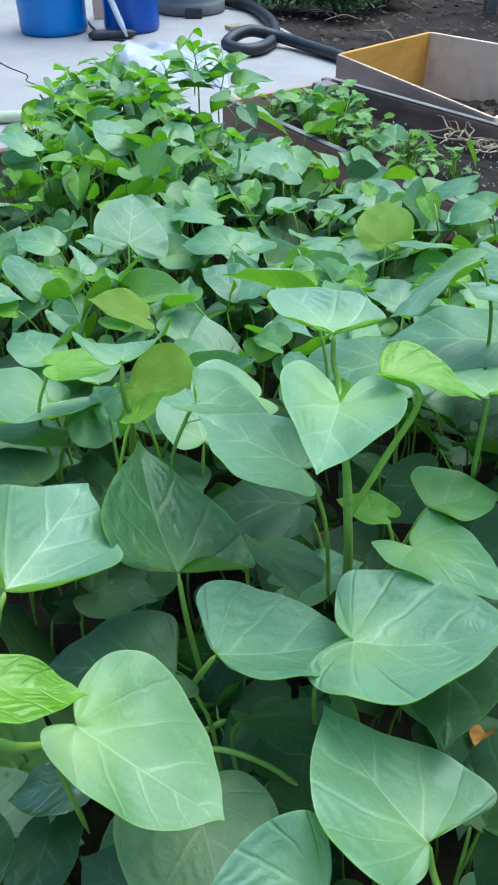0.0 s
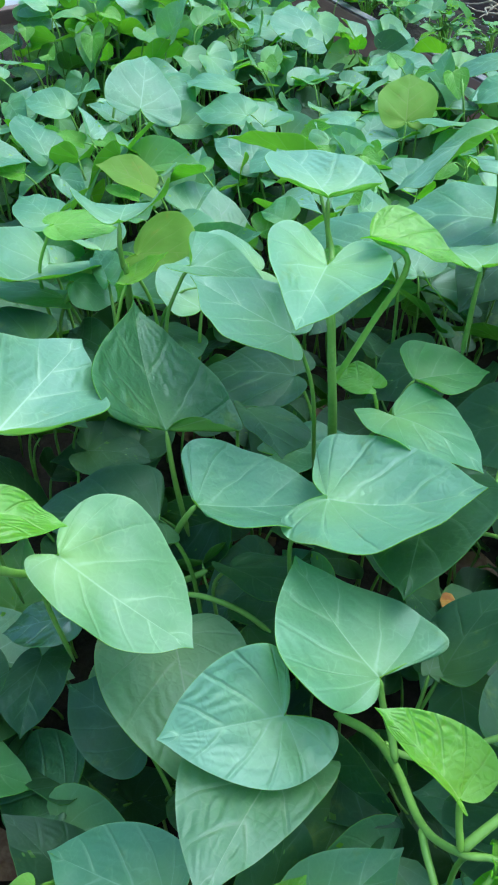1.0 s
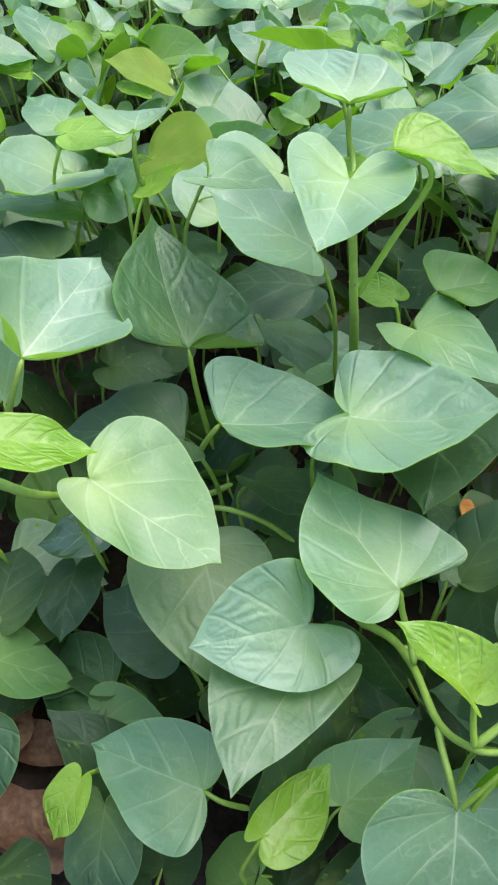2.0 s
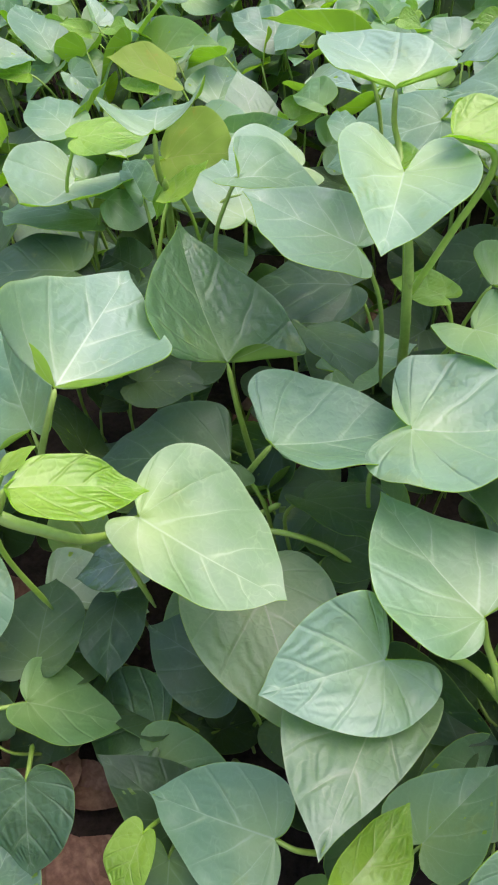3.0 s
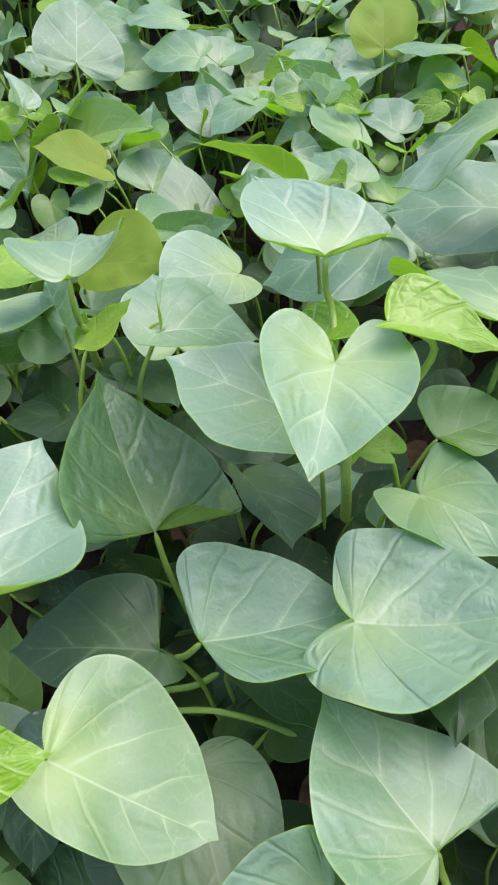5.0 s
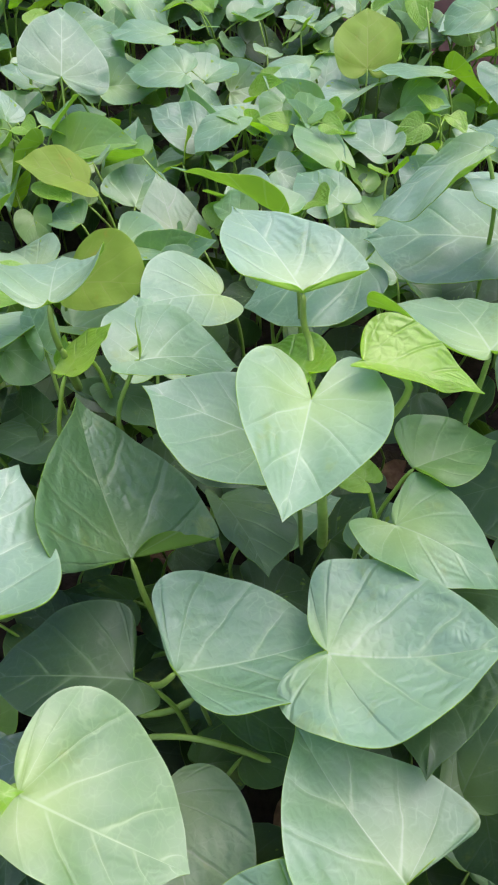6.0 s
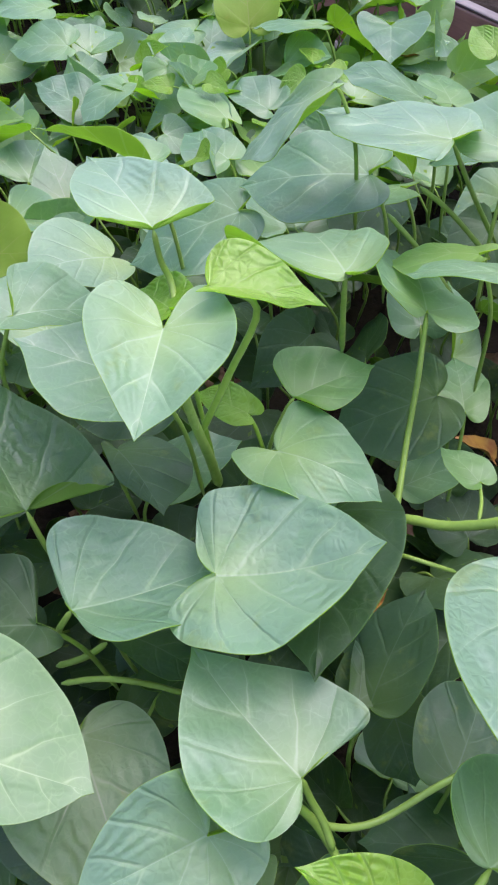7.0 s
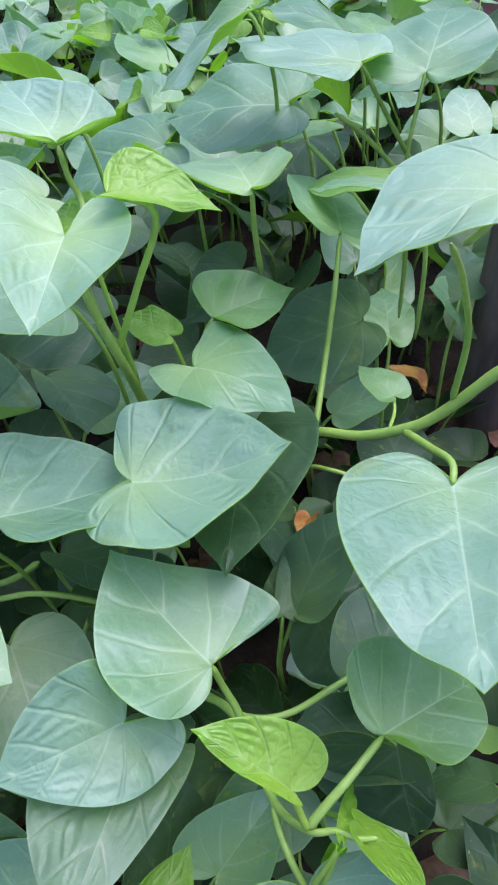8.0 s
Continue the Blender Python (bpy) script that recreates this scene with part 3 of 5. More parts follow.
place("drain_hose", tube_mesh("drain_hose", [(-0.42, 7.45, 0.06), (-0.15, 7.21, 0.05), (0.02, 7.02, 0.045), (0.156, 6.50, 0.045), (0.18, 6.0, 0.045), (0.10, 5.66, 0.045), (-0.03, 5.56, 0.045), (-0.15, 5.68, 0.06), (0.0, 5.86, 0.10), (0.23, 5.84, 0.06), (0.39, 5.67, 0.045), (0.575, 5.42, 0.04), (0.74, 5.16, 0.04), (1.0, 4.9, 0.04)], 0.042, 0.038, BLACK_RUBBER, 10, 8),
      label="thick black drain hose looped on the concrete", category="hose")
place("black_pipe", tube_mesh("black_pipe", [(-1.13, 6.05, 0.032), (-0.98, 6.08, 0.032), (-0.80, 6.12, 0.032)], 0.032, 0.032, BLACK_RUBBER, 12, 4),
      label="short piece of black pipe lying by the drums", category="pipe")
place("white_pipe", tube_mesh("white_pipe", [(-0.86, 6.07, 0.02), (-1.0, 6.15, 0.33), (-1.13, 6.22, 0.64)], 0.021, 0.021, WHITE_PLASTIC, 12, 4),
      label="white plastic pipe leaning against the drum", category="pipe")
place("garden_cable", tube_mesh("garden_cable", [(-1.25, 6.7, 0.01), (-1.15, 6.4, 0.012), (-1.02, 6.1, 0.01), (-0.85, 5.98, 0.01)], 0.008, 0.008, BLACK_RUBBER, 6, 6),
      label="thin black cable on the concrete", category="cable")
place("wood_block", bm_mesh("wood_block", box_bm(bmesh.new(), (0.10, 0.05, 0.5), (0, 0, 0.25), 0.006), PALE_WOOD), Matrix.Translation((-1.16, 6.80, 0)) @ turn(12, 0, 0),
      None, "light brown wooden block standing between the drums", "wood block")
place("wood_chip", bm_mesh("wood_chip", box_bm(bmesh.new(), (0.14, 0.09, 0.03), (0, 0, 0.015), 0.006), STRAW), Matrix.Translation((-0.10, 6.42, 0)) @ turn(30, 0, 0),
      None, "pale offcut of wood lying beside the hose", "wood offcut")
place("cream_tube", tube_mesh("cream_tube", [(-1.9, 4.14, 0.03), (-1.3, 4.17, 0.03), (-1.0, 4.20, 0.03), (-0.6, 4.2, 0.03)], 0.03, 0.03, TUBE, 12, 4),
      label="cream plastic tube lying along the bed", category="tube")
place("pavement_crack", tube_mesh("pavement_crack", [(-1.62, 5.45, 0.0), (-1.50, 5.28, 0.001), (-1.36, 5.12, 0.0), (-1.33, 4.98, 0.001), (-1.2, 4.85, 0.0)], 0.006, 0.003, SOIL, 4, 5),
      label="dark hairline crack in the concrete", category="crack", kind="structure")

# a crumpled sheet of white film
verts, faces = [], []
NX, NY = 46, 30
for j in range(NY + 1):
    for i in range(NX + 1):
        u, v = i / NX, j / NY
        edge = min(u, 1 - u, v, 1 - v)
        x = -0.88 + 0.76 * u + 0.13 * noise.noise((u * 2.1, v * 2.1, 1))
        y = 5.0 + 0.88 * v - 0.18 * u + 0.14 * noise.noise((u * 2.1, v * 2.1, 9))
        fold = 0.5 + noise.noise((u * 2.2, v * 3.0, 4)) - 0.6 * abs(noise.noise((u * 5 + v * 3, v * 6, 2))) - 0.25 * abs(noise.noise((u * 15, v * 12, 6)))
        verts.append((x, y, 0.006 + (0.12 * max(0.0, fold) + 0.06 * math.sin(math.pi * u) * math.sin(math.pi * v) ** 0.7) * min(1, edge * 5)))
for j in range(NY):
    for i in range(NX):
        a = j * (NX + 1) + i
        faces.append((a, a + 1, a + NX + 2, a + NX + 1))
place("plastic_sheet", mesh_of("plastic_sheet", verts, faces, FILM), label="crumpled sheet of white plastic film on the concrete", category="plastic sheet")

# ---- the verge: fence posts, litter and a low bush ----
rng = random.Random(5)
for i, (x, y) in enumerate(((1.95, 7.1), (2.14, 7.25), (2.33, 7.4), (2.52, 7.55))):
    place("fence_post", bm_mesh("fence_post", box_bm(bmesh.new(), (0.15, 0.03, 1.5), (0, 0, 0.7), 0.004), FENCE_GREY), Matrix.Translation((x, y, -0.05)) @ turn(38, 0, rng.uniform(-2, 2)),
          None, "dark grey weathered fence board standing in the dirt", "fence", "fence boards")


def scatter_mesh(name, count, spot, size, mat, rng, rise=(10, 60), slim=0.35):
    """Many small pointed leaflets in one mesh, at places that spot(rng) gives."""
    verts, faces = [], []
    for _ in range(count):
        q = Vector(spot(rng))
        m = turn(rng.uniform(0, 360), rng.uniform(*rise), rng.uniform(-35, 35))
        ln = rng.uniform(*size)
        k = len(verts)
        for x, y, z in ((0, 0, 0), (-slim, 0.42, 0.07), (0, 0.5, -0.02), (slim, 0.42, 0.07), (0, 1, -0.06)):
            verts.append(q + m @ Vector((x * ln, y * ln, z * ln)))
        faces += [(k, k + 1, k + 2), (k, k + 2, k + 3), (k + 1, k + 4, k + 2), (k + 2, k + 4, k + 3)]
    return mesh_of(name, verts, faces, mat)


def verge_spot(r):
    y = r.uniform(5.6, 9.5)
    return r.uniform(max(0.15, 0.35 - (y - 5.6) * 0.2), 3.2), y, -0.01 + r.uniform(0, 0.02)


place("leaf_litter", scatter_mesh("leaf_litter", 1500, verge_spot, (0.02, 0.065), LITTER, rng, (-10, 25), 0.3), label="dry brown leaves and twigs on the dirt", category="leaf litter", kind="stuff")
for bx, by, rad, count in ((0.28, 7.25, 0.36, 800), (0.72, 7.15, 0.34, 700), (1.15, 7.5, 0.3, 400)):
    def bush_spot(r, bx=bx, by=by, rad=rad):
        a, b, d = r.uniform(0, 6.283), r.uniform(0, 1), rad * r.uniform(0.35, 1.0)
        return bx + d * math.cos(a) * math.sqrt(1 - b * b), by + d * math.sin(a) * math.sqrt(1 - b * b), 0.02 + d * b * 0.9
    bush = place("low_bush", None, Matrix.Translation((bx, by, -0.04)), None, "low dark green bush with narrow leaves", "bush", "bushes on the verge")
    place("crown", scatter_mesh("crown", count, bush_spot, (0.06, 0.13), BUSH, rng, (10, 70), 0.16), None, bush)
    for i in range(5):
        a = rng.uniform(0, 6.283)
        place("branch", tube_mesh("branch", [(bx, by, -0.04), (bx + 0.15 * math.cos(a), by + 0.15 * math.sin(a), 0.15), (bx + 0.28 * math.cos(a), by + 0.28 * math.sin(a), 0.28)], 0.008, 0.003, BARK, 5, 4), None, bush)
for i in range(14):
    x, y = rng.uniform(0.4, 2.4), rng.uniform(5.9, 8.0)
    a = rng.uniform(0, 6.283)
    place("twig", tube_mesh("twig", [(x, y, 0.0), (x + 0.12 * math.cos(a), y + 0.12 * math.sin(a), 0.03), (x + 0.3 * math.cos(a + 0.3), y + 0.3 * math.sin(a + 0.3), 0.01)], 0.006, 0.003, STRAW, 5, 4),
          None, None, "thin dry twig lying on the dirt", "twig", "twigs on the verge")

# ---- greens in the half-empty bed ----


def herb(x, y, size, count, seed):
    r = random.Random(seed)
    ob = place("young_greens", None, Matrix.Translation((x, y, BED2_Z)), None, "bushy bright green seedling with small leaves", "plant", "greens in the bed")
    for i in range(count):
        a, out = r.uniform(0, 6.283), size * r.uniform(0.25, 1)
        tip = Vector((x + out * math.cos(a), y + out * math.sin(a), BED2_Z + size * r.uniform(0.7, 1.5)))
        place("stalk", tube_mesh("stalk", [(x, y, BED2_Z - 0.01), (x + 0.4 * out * math.cos(a), y + 0.4 * out * math.sin(a), BED2_Z + (tip.z - BED2_Z) * 0.7), tip], 0.003, 0.0018, STEM_YOUNG, 5, 3), None, ob)
        place("leaf", SMALL[i % len(SMALL)], Matrix.Translation(tip) @ turn(math.degrees(a) - 90 + r.uniform(-40, 40), r.uniform(-25, 25), r.uniform(-25, 25)) @ Matrix.Scale(size * r.uniform(0.4, 0.75), 4), ob)
    return ob


SMALL = [blade_mesh("leaf", 1.0, 0.42, 0.42, 12, 0.3, 0.3, m, s, 0.06, 0.05, 8, 2) for s, m in enumerate((HERB, LEAF["fresh"], HERB, LEAF["young"]))]
rng = random.Random(8)
for s, a, size in ((0.20, 0.10, 0.07), (0.30, 0.22, 0.09), (0.40, 0.14, 0.10), (0.42, 0.30, 0.10), (0.52, 0.22, 0.10), (0.62, 0.10, 0.09), (0.66, 0.26, 0.08), (0.80, 0.10, 0.08), (0.92, 0.20, 0.08), (1.05, 0.10, 0.08), (1.12, 0.24, 0.07), (0.34, 0.40, 0.07)):
    q = N2 + ALONG * s + ACROSS * a
    herb(q.x, q.y, size, 15, int(s * 100))
verts, faces = [], []
for i in range(260):
    q = N2 + ALONG * rng.uniform(0.5, 1.9) + ACROSS * rng.uniform(0.2, 0.55)
    h = 0.003 * rng.uniform(0.6, 1.6)
    k = len(verts)
    verts += [(q.x + h, q.y, BED2_Z + 0.008), (q.x - h, q.y + h, BED2_Z + 0.008), (q.x, q.y - h, BED2_Z + 0.008), (q.x, q.y, BED2_Z + 0.008 + 2 * h)]
    faces += [(k, k + 1, k + 3), (k + 1, k + 2, k + 3), (k + 2, k, k + 3)]
place("soil_grit", mesh_of("soil_grit", verts, faces, WHITE_PLASTIC, smooth=False), label="white grit mixed into the potting soil", category="grit", kind="stuff")
INSIDE2 = Vector((ALONG2.y, -ALONG2.x, 0))
for i in range(22):
    q = FAR2 + ALONG2 * rng.uniform(0.78, 1.05) + INSIDE2 * rng.uniform(0.03, 0.12)
    a = rng.uniform(0, 6.283)
    pts = [q + Vector((0.0, 0.0, BED2_Z + 0.01))]
    for j in range(4):
        a += rng.uniform(-0.9, 0.9)
        pts.append(pts[-1] + Vector((0.04 * math.cos(a), 0.04 * math.sin(a), rng.uniform(-0.015, 0.03))))
    for p in pts:
        p.z = max(p.z, BED2_Z + 0.008)
        out = (p - FAR2).dot(INSIDE2)
        p += INSIDE2 * max(0.0, 0.026 - out)
    place("dry_root", tube_mesh("dry_root", pts, 0.005, 0.002, STRAW, 5, 4), None, None, "curled pale dry root lying on the soil", "root", "dry roots in the bed")

# ---- the sweet potato plants ----
PLANTS = []
for x, y in ((-0.45, 0.30), (-0.18, 0.36), (0.08, 0.30), (0.34, 0.34), (0.62, 0.45), (-0.42, 0.72), (-0.12, 0.80), (0.16, 0.78), (0.44, 0.84), (0.75, 0.95),
             (-0.70, 1.15), (-0.32, 1.25), (0.06, 1.25), (0.42, 1.30), (-0.62, 1.70), (-0.22, 1.75), (0.20, 1.75), (-0.60, 2.20), (-0.20, 2.25), (0.12, 2.15), (-0.52, 2.70), (-0.22, 2.80), (-0.85, 2.3), (-0.9, 1.6), (-0.9, 0.8)):
    PLANTS.append(place("sweet_potato_plant", None, Matrix.Translation((x, y, SOIL_Z - 0.02)), None, "leafy sweet potato plant with heart-shaped green leaves", "plant", "sweet potato plants"))


def plant_at(x, y):
    return min(PLANTS, key=lambda p: (p.location.x - x) ** 2 + (p.location.y - y) ** 2)


HEROES = []
PLEAT = {"quilted": 0.015, "bumpy": 0.003, "young": 0.006}


def leaf(x, y, z, h, p, r, length, wl, wr, fold, ul, ur, sort="mature", stalk=None, arch=0.05, wave=0.022, thick=0.0023, lobe=0.17, cup=0.1, full=0.5):
    """One leaf by its base, heading, rise and roll, with its own blade; stalk: points below the base, or the usual bend down."""
    plant = plant_at(x, y)
    m = Matrix.Translation((x, y, z)) @ turn(h, p, r)
    seed = len(HEROES) + 11
    HEROES.append((x + length * 0.4 * -math.sin(radians(h)), y + length * 0.4 * math.cos(radians(h)), z + length * 0.4 * math.sin(radians(p)), length))
    ob = place("leaf", blade_mesh("leaf", length, wl, wr, fold, ul, ur, LEAF[sort], seed, arch, wave, 48, 8, lobe, cup, full, PLEAT.get(sort, 0.002)), m, plant)
    if stalk is None:
        back = Vector((math.sin(radians(h)), -math.cos(radians(h)), 0))
        b = Vector((x, y, z))
        stalk = [b + back * 0.012 + Vector((0, 0, -0.02)), b + back * 0.03 + Vector((0, 0, -0.08)), b + back * 0.03 + Vector((0.01, 0, -0.20))]
    place("petiole", tube_mesh("petiole", [Vector((x, y, z - 0.001)), *stalk], thick * 0.85, thick * 1.15, STEM_YOUNG if sort == "young" else STEM, 7, 5), None, ob)
    return ob


def vine(points, r0, r1, sort=None):
    mid = points[len(points) // 2]
    return place("vine", tube_mesh("vine", points, r0, r1, sort or STEM, 9, 6, 0.06), None, plant_at(mid[0], mid[1]))


leaf(-0.130, 0.321, 0.716, -112, -25, -8, 0.129, 0.68, 0.32, (-0, 0), 0.20, 0.35, "lime", lobe=(0.12, 0.15), full=(0.93, 0.61), arch=-0.025)
leaf(-0.072, 0.529, 0.652, 20, 23, 32, 0.154, 0.63, 0.60, (17, 15), 0.18, 0.05, "quilted", stalk=[(-0.065, 0.517, 0.591), (-0.052, 0.513, 0.490)], thick=0.0031, lobe=(-0.00, -0.09), full=(0.11, 0.41), arch=-0.060)
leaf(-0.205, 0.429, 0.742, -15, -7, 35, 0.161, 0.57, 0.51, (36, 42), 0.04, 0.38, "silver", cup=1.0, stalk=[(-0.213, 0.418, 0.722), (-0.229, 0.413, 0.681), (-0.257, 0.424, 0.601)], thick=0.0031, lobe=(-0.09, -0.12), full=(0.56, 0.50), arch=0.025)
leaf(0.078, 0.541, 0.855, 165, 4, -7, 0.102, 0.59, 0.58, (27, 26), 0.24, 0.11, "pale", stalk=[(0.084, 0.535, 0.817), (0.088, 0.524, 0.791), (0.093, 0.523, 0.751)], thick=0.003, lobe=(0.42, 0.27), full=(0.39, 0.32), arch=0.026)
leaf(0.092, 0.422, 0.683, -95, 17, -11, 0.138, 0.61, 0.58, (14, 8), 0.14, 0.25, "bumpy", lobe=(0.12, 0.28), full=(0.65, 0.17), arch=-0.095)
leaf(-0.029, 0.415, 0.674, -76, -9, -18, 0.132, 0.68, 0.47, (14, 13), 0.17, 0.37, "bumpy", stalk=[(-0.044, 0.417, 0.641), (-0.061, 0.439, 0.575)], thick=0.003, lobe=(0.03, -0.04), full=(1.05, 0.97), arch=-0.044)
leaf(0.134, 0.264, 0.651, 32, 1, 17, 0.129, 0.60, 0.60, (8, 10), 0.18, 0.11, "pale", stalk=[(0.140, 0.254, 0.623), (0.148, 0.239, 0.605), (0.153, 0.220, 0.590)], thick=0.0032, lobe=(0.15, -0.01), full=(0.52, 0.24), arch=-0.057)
leaf(0.210, 0.495, 0.629, 162, 13, 11, 0.174, 0.40, 0.45, (9, 8), 0.20, 0.25, "dark", lobe=(0.20, 0.17), full=(0.56, 0.40), arch=0.039)
leaf(0.163, 0.535, 0.683, -125, -7, -13, 0.101, 0.69, 0.51, (4, 4), 0.04, 0.21, "mature", lobe=(0.12, 0.35), full=(0.57, 0.40), arch=0.095)
leaf(0.190, 0.597, 0.679, -66, -11, 2, 0.100, 0.50, 0.36, (15, 15), 0.23, 0.31, "fresh", lobe=(0.05, -0.06), full=(0.29, 0.14), arch=0.026)
leaf(0.115, 0.559, 0.874, -106, -7, -5, 0.084, 0.49, 0.22, (20, 19), 0.20, 0.36, "young", cup=0.6, stalk=[(0.148, 0.548, 0.857), (0.124, 0.547, 0.786), (0.095, 0.548, 0.706)], thick=0.003, lobe=(0.06, 0.10), full=(0.33, 0.37), arch=0.049)
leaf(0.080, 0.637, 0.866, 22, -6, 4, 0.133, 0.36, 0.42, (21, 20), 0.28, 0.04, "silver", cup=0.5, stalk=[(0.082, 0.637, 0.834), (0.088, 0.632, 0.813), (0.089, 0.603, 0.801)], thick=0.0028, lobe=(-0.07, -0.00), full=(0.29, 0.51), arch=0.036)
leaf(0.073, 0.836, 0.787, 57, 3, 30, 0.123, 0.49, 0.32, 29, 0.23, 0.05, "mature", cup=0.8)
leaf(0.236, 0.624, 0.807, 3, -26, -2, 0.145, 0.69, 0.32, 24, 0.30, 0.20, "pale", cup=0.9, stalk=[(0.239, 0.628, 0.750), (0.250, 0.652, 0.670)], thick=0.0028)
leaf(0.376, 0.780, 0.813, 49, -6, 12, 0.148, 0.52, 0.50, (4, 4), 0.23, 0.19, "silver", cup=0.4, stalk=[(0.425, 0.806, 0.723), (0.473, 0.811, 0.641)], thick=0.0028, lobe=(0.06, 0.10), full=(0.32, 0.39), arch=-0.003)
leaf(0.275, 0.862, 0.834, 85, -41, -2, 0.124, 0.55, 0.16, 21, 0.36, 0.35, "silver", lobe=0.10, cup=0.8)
leaf(0.324, 0.863, 0.719, 72, -12, -5, 0.148, 0.53, 0.49, 4, 0.35, 0.32, "mature")
leaf(0.178, 0.878, 0.676, 93, -22, -3, 0.143, 0.53, 0.49, 4, 0.35, 0.31, "mature")
leaf(0.387, 0.924, 0.648, 77, -17, 27, 0.139, 0.58, 0.44, -5, 0.41, 0.51, "mature")
leaf(0.330, 0.650, 0.717, -6, -17, 29, 0.129, 0.49, 0.49, 6, 0.28, 0.25, "mature", stalk=[(0.315, 0.604, 0.680), (0.298, 0.559, 0.630), (0.274, 0.495, 0.600)], thick=0.0031)
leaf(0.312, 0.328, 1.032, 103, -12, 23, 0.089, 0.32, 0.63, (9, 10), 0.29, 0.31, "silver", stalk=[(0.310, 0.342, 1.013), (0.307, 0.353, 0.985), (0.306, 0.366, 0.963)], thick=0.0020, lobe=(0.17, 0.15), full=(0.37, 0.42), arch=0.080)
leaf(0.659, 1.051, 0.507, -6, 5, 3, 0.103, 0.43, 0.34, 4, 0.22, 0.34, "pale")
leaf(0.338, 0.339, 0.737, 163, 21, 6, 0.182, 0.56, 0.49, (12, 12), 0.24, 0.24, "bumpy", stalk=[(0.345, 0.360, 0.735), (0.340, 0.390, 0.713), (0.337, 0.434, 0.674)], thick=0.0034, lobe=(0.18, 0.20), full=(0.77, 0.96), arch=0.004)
leaf(0.248, 0.184, 0.673, -68, -32, -2, 0.121, 0.53, 0.38, (18, 17), 0.18, 0.30, "lime", stalk=[(0.216, 0.160, 0.674), (0.195, 0.146, 0.664), (0.182, 0.137, 0.654)], thick=0.0034, lobe=(0.10, -0.08), full=(0.84, 0.81), arch=0.040)
leaf(0.174, 0.156, 0.697, 54, 29, 8, 0.081, 0.15, 0.48, (29, 29), 0.38, 0.22, "young", cup=0.6, stalk=[(0.177, 0.147, 0.675), (0.182, 0.136, 0.652)], thick=0.0026, lobe=(0.12, 0.17), full=(0.65, 0.57), arch=0.055)
leaf(-0.201, 0.293, 0.807, -78, -22, -6, 0.095, 0.25, 0.40, (18, 18), 0.42, 0.39, "young", stalk=[(-0.210, 0.292, 0.787), (-0.223, 0.292, 0.761)], thick=0.003, lobe=(-0.08, -0.03), full=(0.49, 0.42), arch=0.042)
leaf(-0.291, 0.267, 0.425, -95, -31, -27, 0.113, 0.52, 0.41, (7, 6), 0.18, 0.30, "fresh", stalk=[(-0.315, 0.260, 0.429), (-0.357, 0.257, 0.419)], thick=0.0025, lobe=(0.09, 0.18), full=(0.14, 0.22), arch=0.015)
leaf(-0.159, 0.241, 0.372, 55, -27, -16, 0.125, 0.42, 0.49, (15, 16), 0.22, 0.27, "quilted", stalk=[(-0.141, 0.232, 0.352), (-0.125, 0.224, 0.313)], thick=0.0022, lobe=(0.08, 0.05), full=(0.93, 0.94), arch=0.055)
leaf(0.058, 0.241, 0.622, 107, 6, -28, 0.102, 0.53, 0.60, (13, 13), 0.09, 0.18, "bumpy", lobe=(0.42, 0.09), full=(0.49, 0.70), arch=0.013)
leaf(0.062, 0.227, 0.571, 154, 19, 6, 0.145, 0.33, 0.50, (2, 3), 0.04, 0.22, "grey", lobe=(0.12, 0.10), full=(0.17, 0.58), arch=0.077)
leaf(-0.049, 0.349, 0.549, -165, -2, -12, 0.151, 0.44, 0.55, (13, 13), 0.23, 0.23, "grey", lobe=(0.13, 0.11), full=(0.63, 0.70), arch=0.059)
leaf(-0.034, 0.135, 0.459, 71, -6, -19, 0.123, 0.52, 0.45, (7, 7), 0.16, 0.23, "mature", stalk=[(-0.014, 0.127, 0.449), (0.013, 0.128, 0.417)], thick=0.0027, lobe=(0.10, 0.10), full=(0.27, 0.52), arch=0.042)
leaf(-0.261, 0.179, 0.480, 179, -44, 4, 0.094, 0.52, 0.48, (8, 8), 0.15, 0.07, "quilted", stalk=[(-0.270, 0.202, 0.449), (-0.286, 0.231, 0.400)], thick=0.0025, lobe=(0.22, 0.15), full=(0.76, 0.78), arch=0.046)
leaf(-0.210, 0.385, 0.418, 179, 1, 20, 0.093, 0.49, 0.42, 3, 0.27, 0.38, "dark")
leaf(-0.175, 0.412, 0.464, 101, -14, 9, 0.080, 0.49, 0.37, 4, 0.26, 0.42, "wet")
leaf(-0.277, 0.495, 0.595, 22, 10, -36, 0.129, 0.39, 0.45, (13, 14), 0.11, 0.28, "mature", lobe=(-0.02, 0.15), full=(0.52, 0.54), arch=0.042)
leaf(-0.142, 0.731, 0.772, 4, -21, -4, 0.129, 0.48, 0.52, 30, 0.25, 0.18, "silver", lobe=0.06, cup=0.9, stalk=[(-0.143, 0.724, 0.745), (-0.142, 0.728, 0.710)], thick=0.003)
# Not a yellowing leaf: its yellow stands in for light through an underside.
leaf(-0.179, 0.990, 0.559, -115, 18, 19, 0.121, 0.65, 0.37, 6, 0.28, 0.34, "yellow")
leaf(-0.274, 0.855, 0.627, 170, 28, -16, 0.155, 0.59, 0.45, (30, 30), 0.26, 0.33, "silver", lobe=(0.19, 0.24), full=(0.65, 0.69), arch=-0.086)
leaf(-0.249, 0.830, 0.704, -75, -8, -3, 0.079, 0.44, 0.54, 2, 0.45, 0.37, "young")
